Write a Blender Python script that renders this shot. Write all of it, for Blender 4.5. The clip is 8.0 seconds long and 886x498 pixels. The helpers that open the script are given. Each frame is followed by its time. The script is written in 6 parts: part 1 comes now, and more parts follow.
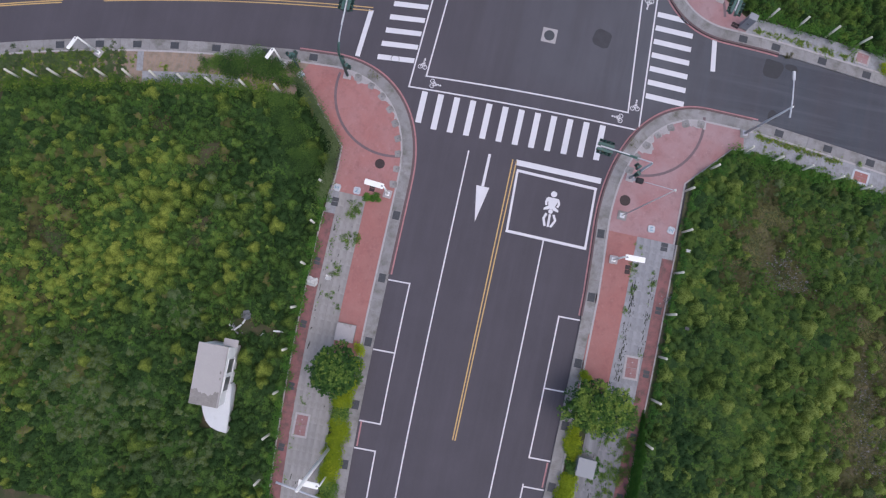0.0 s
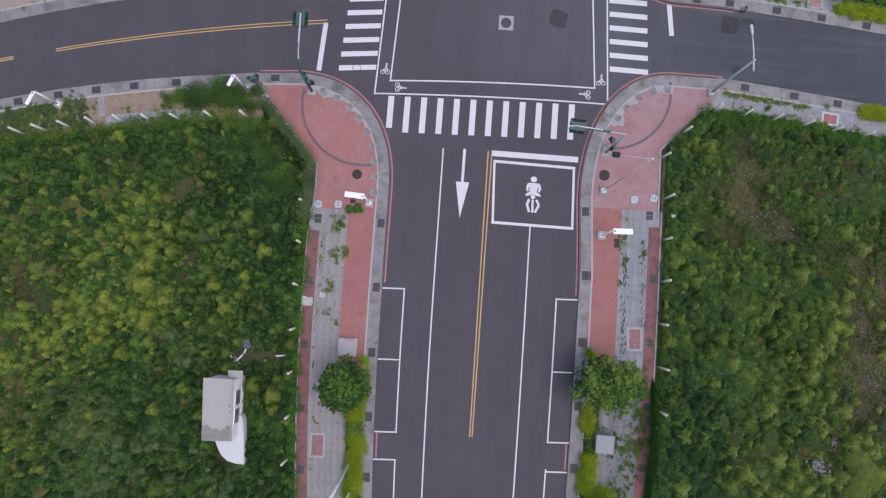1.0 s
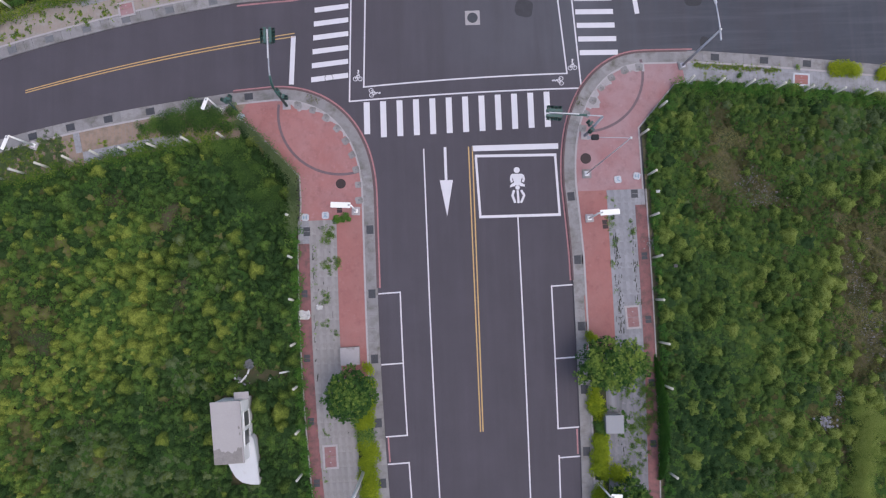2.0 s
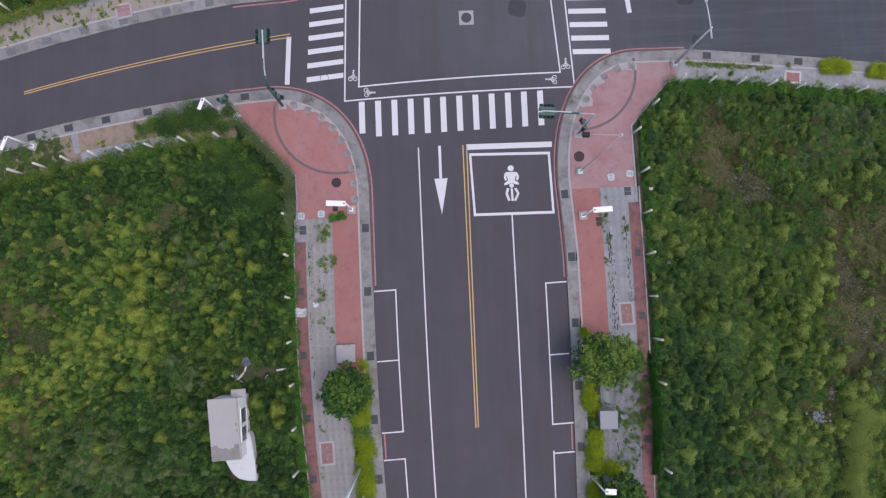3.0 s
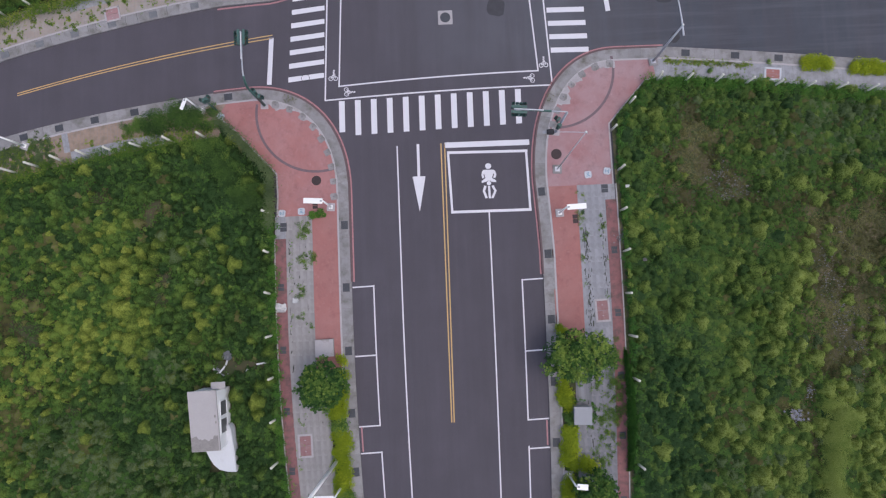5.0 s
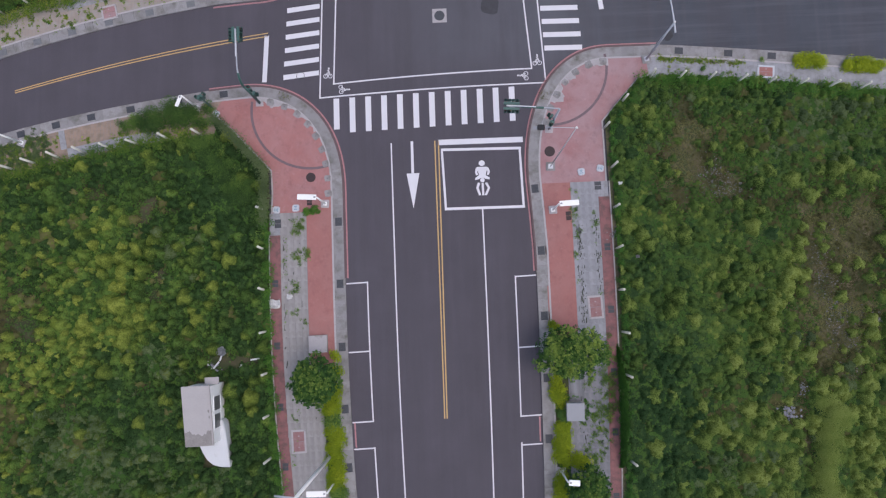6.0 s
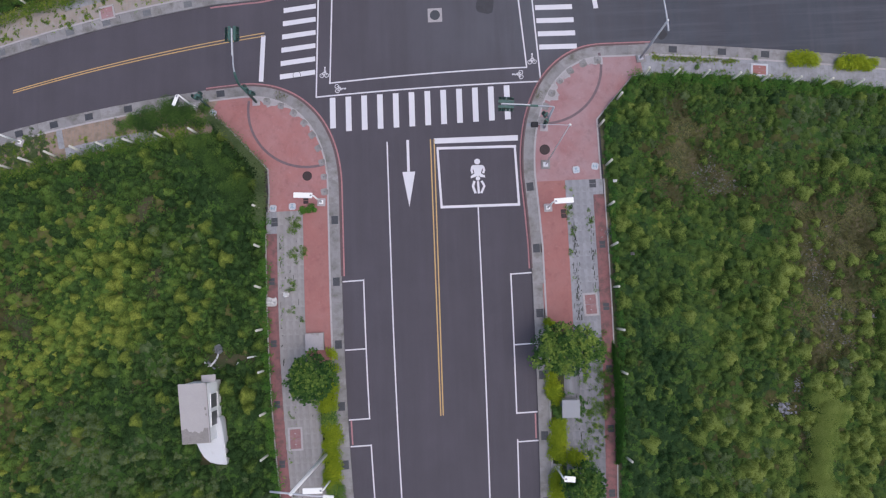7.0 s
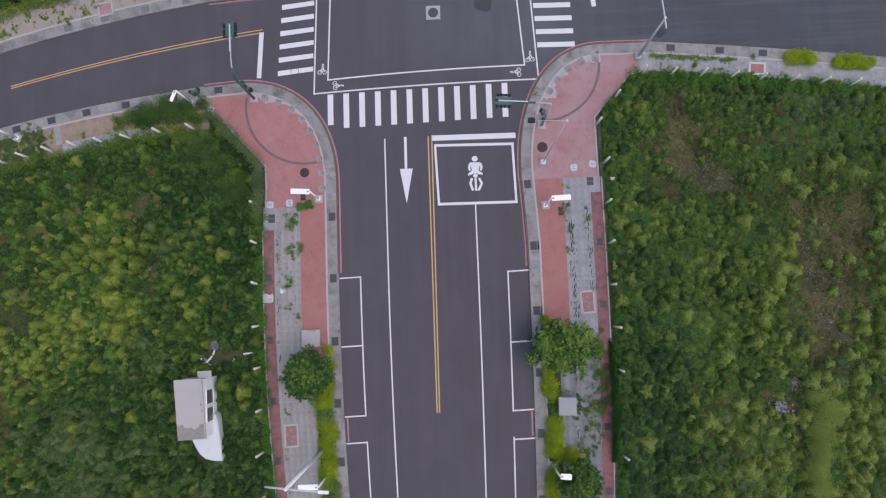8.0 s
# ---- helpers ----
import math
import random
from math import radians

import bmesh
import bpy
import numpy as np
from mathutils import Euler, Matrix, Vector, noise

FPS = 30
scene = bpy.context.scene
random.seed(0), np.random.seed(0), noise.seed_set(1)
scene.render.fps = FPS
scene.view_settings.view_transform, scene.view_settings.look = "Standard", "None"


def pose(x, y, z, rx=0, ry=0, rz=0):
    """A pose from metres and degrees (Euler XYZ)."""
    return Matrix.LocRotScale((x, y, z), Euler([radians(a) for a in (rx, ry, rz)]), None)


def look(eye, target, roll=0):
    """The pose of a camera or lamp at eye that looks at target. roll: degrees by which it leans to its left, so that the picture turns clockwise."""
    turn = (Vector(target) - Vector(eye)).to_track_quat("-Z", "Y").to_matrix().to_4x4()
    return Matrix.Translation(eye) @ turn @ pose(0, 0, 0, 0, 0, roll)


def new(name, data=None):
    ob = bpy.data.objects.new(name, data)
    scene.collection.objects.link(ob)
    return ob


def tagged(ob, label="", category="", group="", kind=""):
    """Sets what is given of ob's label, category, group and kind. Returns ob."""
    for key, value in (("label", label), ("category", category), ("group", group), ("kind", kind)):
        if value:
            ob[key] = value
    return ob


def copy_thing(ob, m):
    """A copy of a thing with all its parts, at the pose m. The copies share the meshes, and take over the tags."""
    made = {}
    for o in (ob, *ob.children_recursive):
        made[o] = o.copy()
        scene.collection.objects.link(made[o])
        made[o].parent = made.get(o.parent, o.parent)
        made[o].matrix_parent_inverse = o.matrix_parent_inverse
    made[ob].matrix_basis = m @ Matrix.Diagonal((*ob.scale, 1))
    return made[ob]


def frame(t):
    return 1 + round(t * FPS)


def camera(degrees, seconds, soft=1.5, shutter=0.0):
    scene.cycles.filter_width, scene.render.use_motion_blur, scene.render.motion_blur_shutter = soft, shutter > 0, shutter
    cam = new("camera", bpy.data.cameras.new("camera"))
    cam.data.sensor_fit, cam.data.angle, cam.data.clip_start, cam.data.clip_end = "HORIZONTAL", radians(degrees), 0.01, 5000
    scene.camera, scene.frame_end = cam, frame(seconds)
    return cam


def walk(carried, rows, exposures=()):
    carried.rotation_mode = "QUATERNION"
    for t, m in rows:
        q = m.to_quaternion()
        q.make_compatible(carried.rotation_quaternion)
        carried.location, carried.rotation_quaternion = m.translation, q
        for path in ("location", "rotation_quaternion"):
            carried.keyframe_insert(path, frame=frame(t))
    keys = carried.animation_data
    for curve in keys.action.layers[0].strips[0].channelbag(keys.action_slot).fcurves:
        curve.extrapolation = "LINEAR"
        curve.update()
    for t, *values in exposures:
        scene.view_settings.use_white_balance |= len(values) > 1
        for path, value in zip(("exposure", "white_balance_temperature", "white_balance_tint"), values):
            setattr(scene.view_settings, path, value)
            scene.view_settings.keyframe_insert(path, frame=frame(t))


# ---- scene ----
cam = camera(70.0, 8.0, soft=1.25)
PATH = [
    (0, (-3.755, -13.440, 54.571), (-3.7809, -13.2728, 52.5782), 3.59),
    (0.2, (-3.768, -13.349, 54.582), (-3.7949, -13.1860, 52.5891), 3.46),
    (0.5, (-3.843, -13.352, 54.576), (-3.8594, -13.1868, 52.5830), 5.50),
    (0.7, (-3.876, -13.314, 54.540), (-3.8829, -13.1489, 52.5465), 6.48),
    (1, (-3.892, -13.212, 54.602), (-3.8792, -13.0489, 52.6083), 8.43),
    (1.2, (-3.870, -13.137, 54.654), (-3.8469, -12.9764, 52.6602), 9.38),
    (1.5, (-3.888, -13.121, 54.629), (-3.8517, -12.9623, 52.6353), 10.88),
    (1.7, (-3.880, -13.075, 54.666), (-3.8409, -12.9186, 52.6722), 11.79),
    (2.8, (-3.522, -13.461, 55.184), (-3.4846, -13.2989, 53.1907), 10.49),
    (3, (-3.320, -13.507, 55.254), (-3.2847, -13.3449, 53.2608), 9.75),
    (3.5, (-2.412, -13.553, 55.475), (-2.3942, -13.3896, 53.4816), 3.73),
    (4, (-1.379, -13.597, 55.705), (-1.3811, -13.4342, 53.7122), -3.35),
    (4.5, (-0.207, -13.675, 55.914), (-0.2285, -13.5138, 53.9201), -10.04),
    (4.7, (0.112, -13.797, 55.923), (0.0864, -13.6347, 53.9302), -11.36),
    (5.8, (1.100, -14.628, 56.048), (1.0639, -14.4516, 54.0563), -13.89),
    (6, (1.273, -14.698, 56.074), (1.2349, -14.5205, 54.0824), -14.37),
    (6.5, (1.502, -14.915, 56.212), (1.4642, -14.7324, 54.2207), -13.94),
    (7, (1.653, -15.174, 56.298), (1.6147, -14.9877, 54.3071), -14.00),
    (7.5, (1.776, -15.448, 56.270), (1.7370, -15.2584, 54.2790), -13.89),
    (8, (1.866, -15.713, 56.187), (1.8288, -15.5170, 54.1971), -12.90),
]
walk(cam, [(t, look(eye, target, roll)) for t, eye, target, roll in PATH], [(0, 0.02, 6340, 11.5), (1, 0.02, 6380, 12), (1.5, 0.02, 6400, 12.5), (3, 0.02, 6420, 11), (8, 0.01, 6430, 11)])

# ---- light ----
scene.view_settings.exposure = 0.0
world = bpy.data.worlds.new("sky")
scene.world = world
world.use_nodes = True
wn = world.node_tree
sky = wn.nodes.new("ShaderNodeTexSky")
sky.sky_type = "NISHITA"
sky.sun_disc = False
sky.sun_elevation = radians(70)
sky.sun_rotation = radians(112)
sky.dust_density = 4.0
wn.links.new(sky.outputs[0], wn.nodes["Background"].inputs[0])
wn.nodes["Background"].inputs[1].default_value = 0.178
sun = new("sun", bpy.data.lights.new("sun", "SUN"))
sun.data.energy, sun.data.angle, sun.data.color = 0.75, radians(90), (1.0, 0.98, 0.97)
sun.matrix_world = look((34, -14, 90), (0, 0, 0))


# ---- materials ----
def node(nt, kind, **values):
    n = nt.nodes.new(kind)
    for k, v in values.items():
        n.inputs[k].default_value = v
    return n


def mixed(nt, fac, a, b, blend="MIX"):
    m = nt.nodes.new("ShaderNodeMix")
    m.data_type, m.blend_type = "RGBA", blend
    for sock, v in ((m.inputs[0], fac), (m.inputs[6], a), (m.inputs[7], b)):
        if isinstance(v, bpy.types.NodeSocket):
            nt.links.new(v, sock)
        else:
            sock.default_value = v if isinstance(v, (int, float)) else (*v, 1)
    return m.outputs[2]


def ranged(nt, value, lo, hi, to0=0.0, to1=1.0):
    r = node(nt, "ShaderNodeMapRange", **{"From Min": lo, "From Max": hi, "To Min": to0, "To Max": to1})
    nt.links.new(value, r.inputs[0])
    return r.outputs[0]


def noisy(nt, co, scale, detail=4.0, rough=0.6):
    n = node(nt, "ShaderNodeTexNoise", Scale=scale, Detail=detail, Roughness=rough)
    nt.links.new(co, n.inputs["Vector"])
    return n.outputs[0]


def begin(name, rough=0.8, metal=0.0):
    m = bpy.data.materials.new(name)
    m.use_nodes = True
    nt = m.node_tree
    b = nt.nodes["Principled BSDF"]
    b.inputs["Roughness"].default_value, b.inputs["Metallic"].default_value = rough, metal
    co = nt.nodes.new("ShaderNodeTexCoord").outputs["Object"]
    return m, nt, b, co


def relief(nt, b, height, strength=0.4, distance=0.01):
    bump = node(nt, "ShaderNodeBump", Strength=strength, Distance=distance)
    nt.links.new(height, bump.inputs["Height"])
    nt.links.new(bump.outputs[0], b.inputs["Normal"])


def surface(name, base, rough=0.8, metal=0.0, var=0.25, coarse=0.6, fine=25.0, stain=None, stain_at=(0.55, 0.75), stain_scale=1.2, pieces=0.0, bump=0.3):
    """A worn surface: broad patches, fine grain, stains of another colour, and pieces that differ."""
    m, nt, b, co = begin(name, rough, metal)
    lo, hi = [c * (1 - var) for c in base], [c * (1 + var) for c in base]
    col = mixed(nt, ranged(nt, noisy(nt, co, coarse), 0.3, 0.7), lo, hi)
    grain = noisy(nt, co, fine, 3.0)
    col = mixed(nt, 0.6, col, mixed(nt, ranged(nt, grain, 0.3, 0.7), lo, hi))
    if stain:
        col = mixed(nt, ranged(nt, noisy(nt, co, stain_scale, 6.0, 0.7), *stain_at), col, stain)
    if pieces:
        info = nt.nodes.new("ShaderNodeObjectInfo").outputs["Random"]
        col = mixed(nt, ranged(nt, info, 0, 1, 0, pieces), col, [c * 0.45 for c in base])
    nt.links.new(col, b.inputs["Base Color"])
    relief(nt, b, grain, bump)
    return m


def paving(name, one, two, joint, width, height, rough=0.85, stain=(0.09, 0.08, 0.07), amount=(0.55, 0.8), blotch=1.7, cover=0.7, gap=0.008):
    """Small pavers laid in rows, with sunken joints and dirt."""
    m, nt, b, co = begin(name, rough)
    t = node(nt, "ShaderNodeTexBrick", Scale=1.0)
    t.inputs["Brick Width"].default_value, t.inputs["Row Height"].default_value = width, height
    t.inputs["Mortar Size"].default_value = gap
    t.inputs["Color1"].default_value, t.inputs["Color2"].default_value, t.inputs["Mortar"].default_value = (*one, 1), (*two, 1), (*joint, 1)
    sep, com = nt.nodes.new("ShaderNodeSeparateXYZ"), nt.nodes.new("ShaderNodeCombineXYZ")
    nt.links.new(co, sep.inputs[0])
    nt.links.new(sep.outputs[1], com.inputs[0])
    nt.links.new(sep.outputs[0], com.inputs[1])
    nt.links.new(com.outputs[0], t.inputs["Vector"])
    col = mixed(nt, ranged(nt, noisy(nt, co, 0.45, 5.0), 0.3, 0.7, 0.2, 0.75), t.outputs["Color"], [c * 1.12 for c in one])
    col = mixed(nt, ranged(nt, noisy(nt, co, blotch, 7.0, 0.72 if blotch > 1 else 0.55), *amount, 0.0, cover), col, stain)
    if blotch < 1:
        # walked-in dirt and pale scuffs over the red pavers
        col = mixed(nt, ranged(nt, noisy(nt, co, 1.3, 7.0, 0.7), 0.52, 0.74, 0.0, 0.5), col, [c * 0.62 for c in two])
        col = mixed(nt, ranged(nt, noisy(nt, co, 2.9, 6.0, 0.7), 0.58, 0.76, 0.0, 0.45), col, [min(c * 1.12 + 0.05, 1) for c in stain])
    nt.links.new(col, b.inputs["Base Color"])
    relief(nt, b, t.outputs["Fac"], -0.4, 0.006)
    return m


def slab_material(name, base, dirt):
    """Long grey slabs: each its own shade, long streaks and grime."""
    m, nt, b, co = begin(name, 0.85)
    flat = nt.nodes.new("ShaderNodeMapping")
    flat.inputs["Scale"].default_value = (1.9, 0.08, 1.0)
    nt.links.new(co, flat.inputs[0])
    col = mixed(nt, ranged(nt, noisy(nt, flat.outputs[0], 1.0, 3.0), 0.35, 0.65), [c * 0.66 for c in base], [c * 1.2 for c in base])
    info = nt.nodes.new("ShaderNodeObjectInfo").outputs["Random"]
    col = mixed(nt, ranged(nt, info, 0, 1, 0, 0.32), col, [c * 0.5 for c in base])
    col = mixed(nt, ranged(nt, noisy(nt, co, 1.5, 7.0, 0.72), 0.5, 0.75, 0.0, 0.75), col, dirt)
    grain = noisy(nt, co, 22.0, 3.0)
    col = mixed(nt, ranged(nt, grain, 0.3, 0.7, 0.0, 0.3), col, [c * 0.7 for c in base])
    nt.links.new(col, b.inputs["Base Color"])
    relief(nt, b, grain, 0.3)
    return m


def leafy(name, dark, mid, light, rough=0.65, spread=0.38):
    """Leaves: the plant's own hue and painted light from its tint, and a spread from leaf to leaf."""
    m, nt, b, co = begin(name, rough)
    b.inputs["Specular IOR Level"].default_value = 0.25
    tint = nt.nodes.new("ShaderNodeAttribute")
    tint.attribute_name = "tint"
    ramp = nt.nodes.new("ShaderNodeValToRGB")
    ramp.color_ramp.elements[0].color, ramp.color_ramp.elements[1].color = (*dark, 1), (*light, 1)
    ramp.color_ramp.elements.new(0.5).color = (*mid, 1)
    nt.links.new(tint.outputs["Fac"], ramp.inputs[0])
    island = nt.nodes.new("ShaderNodeNewGeometry").outputs["Random Per Island"]
    col = mixed(nt, ranged(nt, island, 0, 1, 0.0, spread), ramp.outputs[0], [c * 0.45 for c in mid])
    nt.links.new(col, b.inputs["Base Color"])
    glow = nt.nodes.new("ShaderNodeBsdfTranslucent")
    nt.links.new(col, glow.inputs[0])
    both = nt.nodes.new("ShaderNodeMixShader")
    both.inputs[0].default_value = 0.4
    nt.links.new(b.outputs[0], both.inputs[1])
    nt.links.new(glow.outputs[0], both.inputs[2])
    nt.links.new(both.outputs[0], nt.nodes["Material Output"].inputs[0])
    return m


def asphalt_material():
    m, nt, b, co = begin("asphalt", 0.85)
    old = mixed(nt, ranged(nt, noisy(nt, co, 0.25, 5.0), 0.3, 0.7), (0.059, 0.053, 0.067), (0.073, 0.065, 0.082))
    grey = mixed(nt, ranged(nt, noisy(nt, co, 0.3, 5.0), 0.3, 0.7), (0.080, 0.083, 0.101), (0.096, 0.099, 0.119))
    sep = nt.nodes.new("ShaderNodeSeparateXYZ")
    nt.links.new(co, sep.inputs[0])
    wob = nt.nodes.new("ShaderNodeMath")
    wob.operation = "MULTIPLY"
    nt.links.new(ranged(nt, sep.outputs[0], -9.5, 13.0), wob.inputs[0])
    nt.links.new(ranged(nt, sep.outputs[1], 4.5, 8.5), wob.inputs[1])
    col = mixed(nt, wob.outputs[0], old, grey)
    blue = mixed(nt, ranged(nt, noisy(nt, co, 0.35, 5.0), 0.3, 0.7), (0.041, 0.046, 0.062), (0.054, 0.060, 0.078))
    col = mixed(nt, ranged(nt, sep.outputs[0], 11.0, 22.0), col, blue)
    # long soft streaks along the lanes of the main street
    flat = nt.nodes.new("ShaderNodeMapping")
    flat.inputs["Scale"].default_value = (1.6, 0.06, 1.0)
    nt.links.new(co, flat.inputs[0])
    col = mixed(nt, ranged(nt, noisy(nt, flat.outputs[0], 1.0, 3.0), 0.5, 0.75, 0.0, 0.35), col, (0.082, 0.076, 0.092))
    wide = nt.nodes.new("ShaderNodeMapping")
    wide.inputs["Scale"].default_value = (0.32, 0.025, 1.0)
    wide.inputs["Location"].default_value = (4.3, 1.0, 0.0)
    nt.links.new(co, wide.inputs[0])
    col = mixed(nt, ranged(nt, noisy(nt, wide.outputs[0], 1.0, 4.0, 0.7), 0.42, 0.62, 0.0, 0.45), col, (0.052, 0.046, 0.057))
    along = nt.nodes.new("ShaderNodeMapping")
    along.inputs["Scale"].default_value = (0.05, 1.1, 1.0)
    along.inputs["Rotation"].default_value = (0.0, 0.0, 0.09)
    nt.links.new(co, along.inputs[0])
    side = ranged(nt, sep.outputs[0], 11.0, 19.0, 0.0, 0.5)
    fade = nt.nodes.new("ShaderNodeMath")
    fade.operation = "MULTIPLY"
    nt.links.new(side, fade.inputs[0])
    nt.links.new(ranged(nt, noisy(nt, along.outputs[0], 1.0, 4.0, 0.65), 0.48, 0.66), fade.inputs[1])
    col = mixed(nt, fade.outputs[0], col, (0.088, 0.094, 0.112))
    stone = noisy(nt, co, 45.0, 2.0)
    col = mixed(nt, ranged(nt, stone, 0.55, 0.75, 0.0, 0.35), col, (0.13, 0.125, 0.13))
    # faint wheel tracks and oil drips along the lanes
    drip = noisy(nt, co, 1.1, 8.0, 0.75)
    col = mixed(nt, ranged(nt, drip, 0.62, 0.8, 0.0, 0.5), col, (0.035, 0.032, 0.036))
    nt.links.new(col, b.inputs["Base Color"])
    relief(nt, b, stone, 0.5, 0.006)
    return m


ASPHALT = asphalt_material()
PATCH = surface("asphalt_patch", (0.042, 0.041, 0.05), 0.8, var=0.3, coarse=2.0, fine=40)
WHITE = surface("white_road_paint", (0.585, 0.575, 0.625), 0.6, var=0.07, coarse=1.0, fine=30, stain=(0.3, 0.29, 0.31), stain_at=(0.66, 0.85), stain_scale=4.0)
YELLOW = surface("yellow_road_paint", (0.50, 0.33, 0.13), 0.6, var=0.12, coarse=1.0, fine=30, stain=(0.2, 0.14, 0.08), stain_at=(0.62, 0.85), stain_scale=5.0)
REDLINE = surface("faded_red_road_paint", (0.34, 0.165, 0.18), 0.65, var=0.15, coarse=0.8, fine=25, stain=(0.15, 0.08, 0.08), stain_at=(0.5, 0.8), stain_scale=3.0)
CONCRETE = surface("kerb_concrete", (0.27, 0.262, 0.272), 0.85, var=0.2, coarse=0.9, fine=20, stain=(0.12, 0.112, 0.10), stain_at=(0.44, 0.7), stain_scale=0.9, pieces=0.35)
CEMENT = surface("pale_cement_repair", (0.33, 0.31, 0.325), 0.9, var=0.2, coarse=1.5, fine=20, stain=(0.25, 0.165, 0.17), stain_at=(0.56, 0.74), stain_scale=1.6)
KERBSTONE = surface("dark_kerb_stone", (0.11, 0.072, 0.078), 0.85, var=0.2, coarse=1.0, fine=20, stain=(0.15, 0.12, 0.12), stain_at=(0.55, 0.8), stain_scale=1.2)
EDGING = surface("pale_edging", (0.35, 0.33, 0.345), 0.85, var=0.15, coarse=1.2, fine=20, stain=(0.15, 0.13, 0.11), stain_at=(0.55, 0.8))
GRATEPALE = surface("dusty_grate_iron", (0.15, 0.155, 0.17), 0.7, 0.1, var=0.25, coarse=3, fine=30)
GRATE = surface("grate_iron", (0.052, 0.056, 0.068), 0.7, 0.1, var=0.25, coarse=3, fine=30)
RED = paving("red_pavers", (0.315, 0.134, 0.128), (0.268, 0.115, 0.114), (0.21, 0.11, 0.11), 0.2, 0.1, stain=(0.355, 0.205, 0.215), amount=(0.4, 0.7), blotch=0.32, cover=0.6)
REDPINK = paving("faded_red_pavers", (0.285, 0.141, 0.147), (0.248, 0.124, 0.131), (0.21, 0.11, 0.115), 0.2, 0.1, stain=(0.33, 0.228, 0.245), amount=(0.32, 0.62), blotch=0.4, cover=0.75)
REDPATH = paving("brick_red_pavers", (0.29, 0.122, 0.114), (0.255, 0.106, 0.101), (0.20, 0.10, 0.095), 0.2, 0.1, stain=(0.32, 0.17, 0.165), amount=(0.4, 0.75), blotch=0.4, cover=0.5)
SLABWEST = slab_material("warm_grey_slabs", (0.31, 0.295, 0.298), (0.15, 0.14, 0.13))
SLABEAST = slab_material("blue_grey_slabs", (0.30, 0.303, 0.335), (0.12, 0.12, 0.12))
SLABGRIMY = slab_material("grimy_grey_slabs", (0.215, 0.218, 0.245), (0.062, 0.062, 0.052))
REDDARK = paving("dark_red_pavers", (0.225, 0.096, 0.098), (0.19, 0.08, 0.086), (0.10, 0.065, 0.07), 0.2, 0.1, stain=(0.07, 0.058, 0.055), amount=(0.42, 0.68), cover=0.8)
GREYWEST = slab_material("warm_grey_paving", (0.285, 0.272, 0.274), (0.12, 0.11, 0.10))
GREYDIRTY = slab_material("grimy_grey_paving", (0.205, 0.21, 0.235), (0.065, 0.065, 0.055))
GREY = paving("grey_pavers", (0.27, 0.273, 0.302), (0.205, 0.21, 0.235), (0.10, 0.10, 0.105), 0.9, 0.36, stain=(0.11, 0.105, 0.10), amount=(0.45, 0.75))
BROWNPAVE = paving("weathered_brown_pavers", (0.26, 0.188, 0.148), (0.21, 0.16, 0.135), (0.20, 0.18, 0.165), 0.62, 0.31, stain=(0.12, 0.105, 0.08), amount=(0.45, 0.7), gap=0.03)
GREYBROWN = paving("weathered_grey_brown_pavers", (0.27, 0.225, 0.20), (0.22, 0.19, 0.17), (0.20, 0.19, 0.18), 0.62, 0.31, stain=(0.30, 0.29, 0.29), amount=(0.45, 0.7), gap=0.03)
COVERRED = surface("faded_red_cover", (0.235, 0.125, 0.13), 0.85, var=0.2, coarse=2.0, fine=20, stain=(0.27, 0.2, 0.205), stain_at=(0.5, 0.75), stain_scale=3.0)
GROOVE = surface("dark_band", (0.145, 0.105, 0.12), 0.85, var=0.25, coarse=2.0, fine=20)
SOIL = surface("damp_soil", (0.075, 0.056, 0.036), 0.95, var=0.4, coarse=0.5, fine=8, stain=(0.03, 0.045, 0.014), stain_at=(0.35, 0.55), stain_scale=0.4)
DRYSOIL = surface("dry_soil", (0.160, 0.130, 0.082), 0.95, var=0.35, coarse=0.6, fine=9, stain=(0.06, 0.075, 0.03), stain_at=(0.38, 0.58), stain_scale=0.8)
MEADOW = surface("far_scrub", (0.05, 0.075, 0.02), 0.95, var=0.5, coarse=0.08, fine=1.5, stain=(0.075, 0.08, 0.03), stain_at=(0.5, 0.7), stain_scale=0.02)
WHITEMETAL = surface("white_enamel", (0.80, 0.80, 0.80), 0.45, var=0.05, coarse=2, fine=40, bump=0.05)
GALV = surface("galvanised_steel", (0.55, 0.56, 0.60), 0.5, 0.0, var=0.12, coarse=3, fine=30, bump=0.05)
GALVDULL = surface("dull_galvanised_steel", (0.36, 0.38, 0.43), 0.55, 0.0, var=0.12, coarse=3, fine=30, bump=0.05)
GALVMID = surface("weathered_galvanised_steel", (0.46, 0.475, 0.53), 0.55, 0.0, var=0.12, coarse=3, fine=30, bump=0.05)
GREENPAINT = surface("dark_green_enamel", (0.042, 0.098, 0.088), 0.5, var=0.2, coarse=3, fine=30, bump=0.05)
BLACK = surface("black_plastic", (0.02, 0.02, 0.024), 0.85, var=0.2, coarse=3, fine=30, bump=0.05)
LENS_R = surface("red_lens", (0.2, 0.01, 0.01), 0.25, var=0.1)
LENS_G = surface("green_lens", (0.01, 0.12, 0.07), 0.25, var=0.1)
LENS_Y = surface("amber_lens", (0.25, 0.12, 0.01), 0.25, var=0.1)
POSTPAINT = surface("chalky_white_paint", (0.55, 0.54, 0.48), 0.7, var=0.12, coarse=4, fine=40, stain=(0.3, 0.28, 0.22), stain_at=(0.55, 0.8), stain_scale=6)
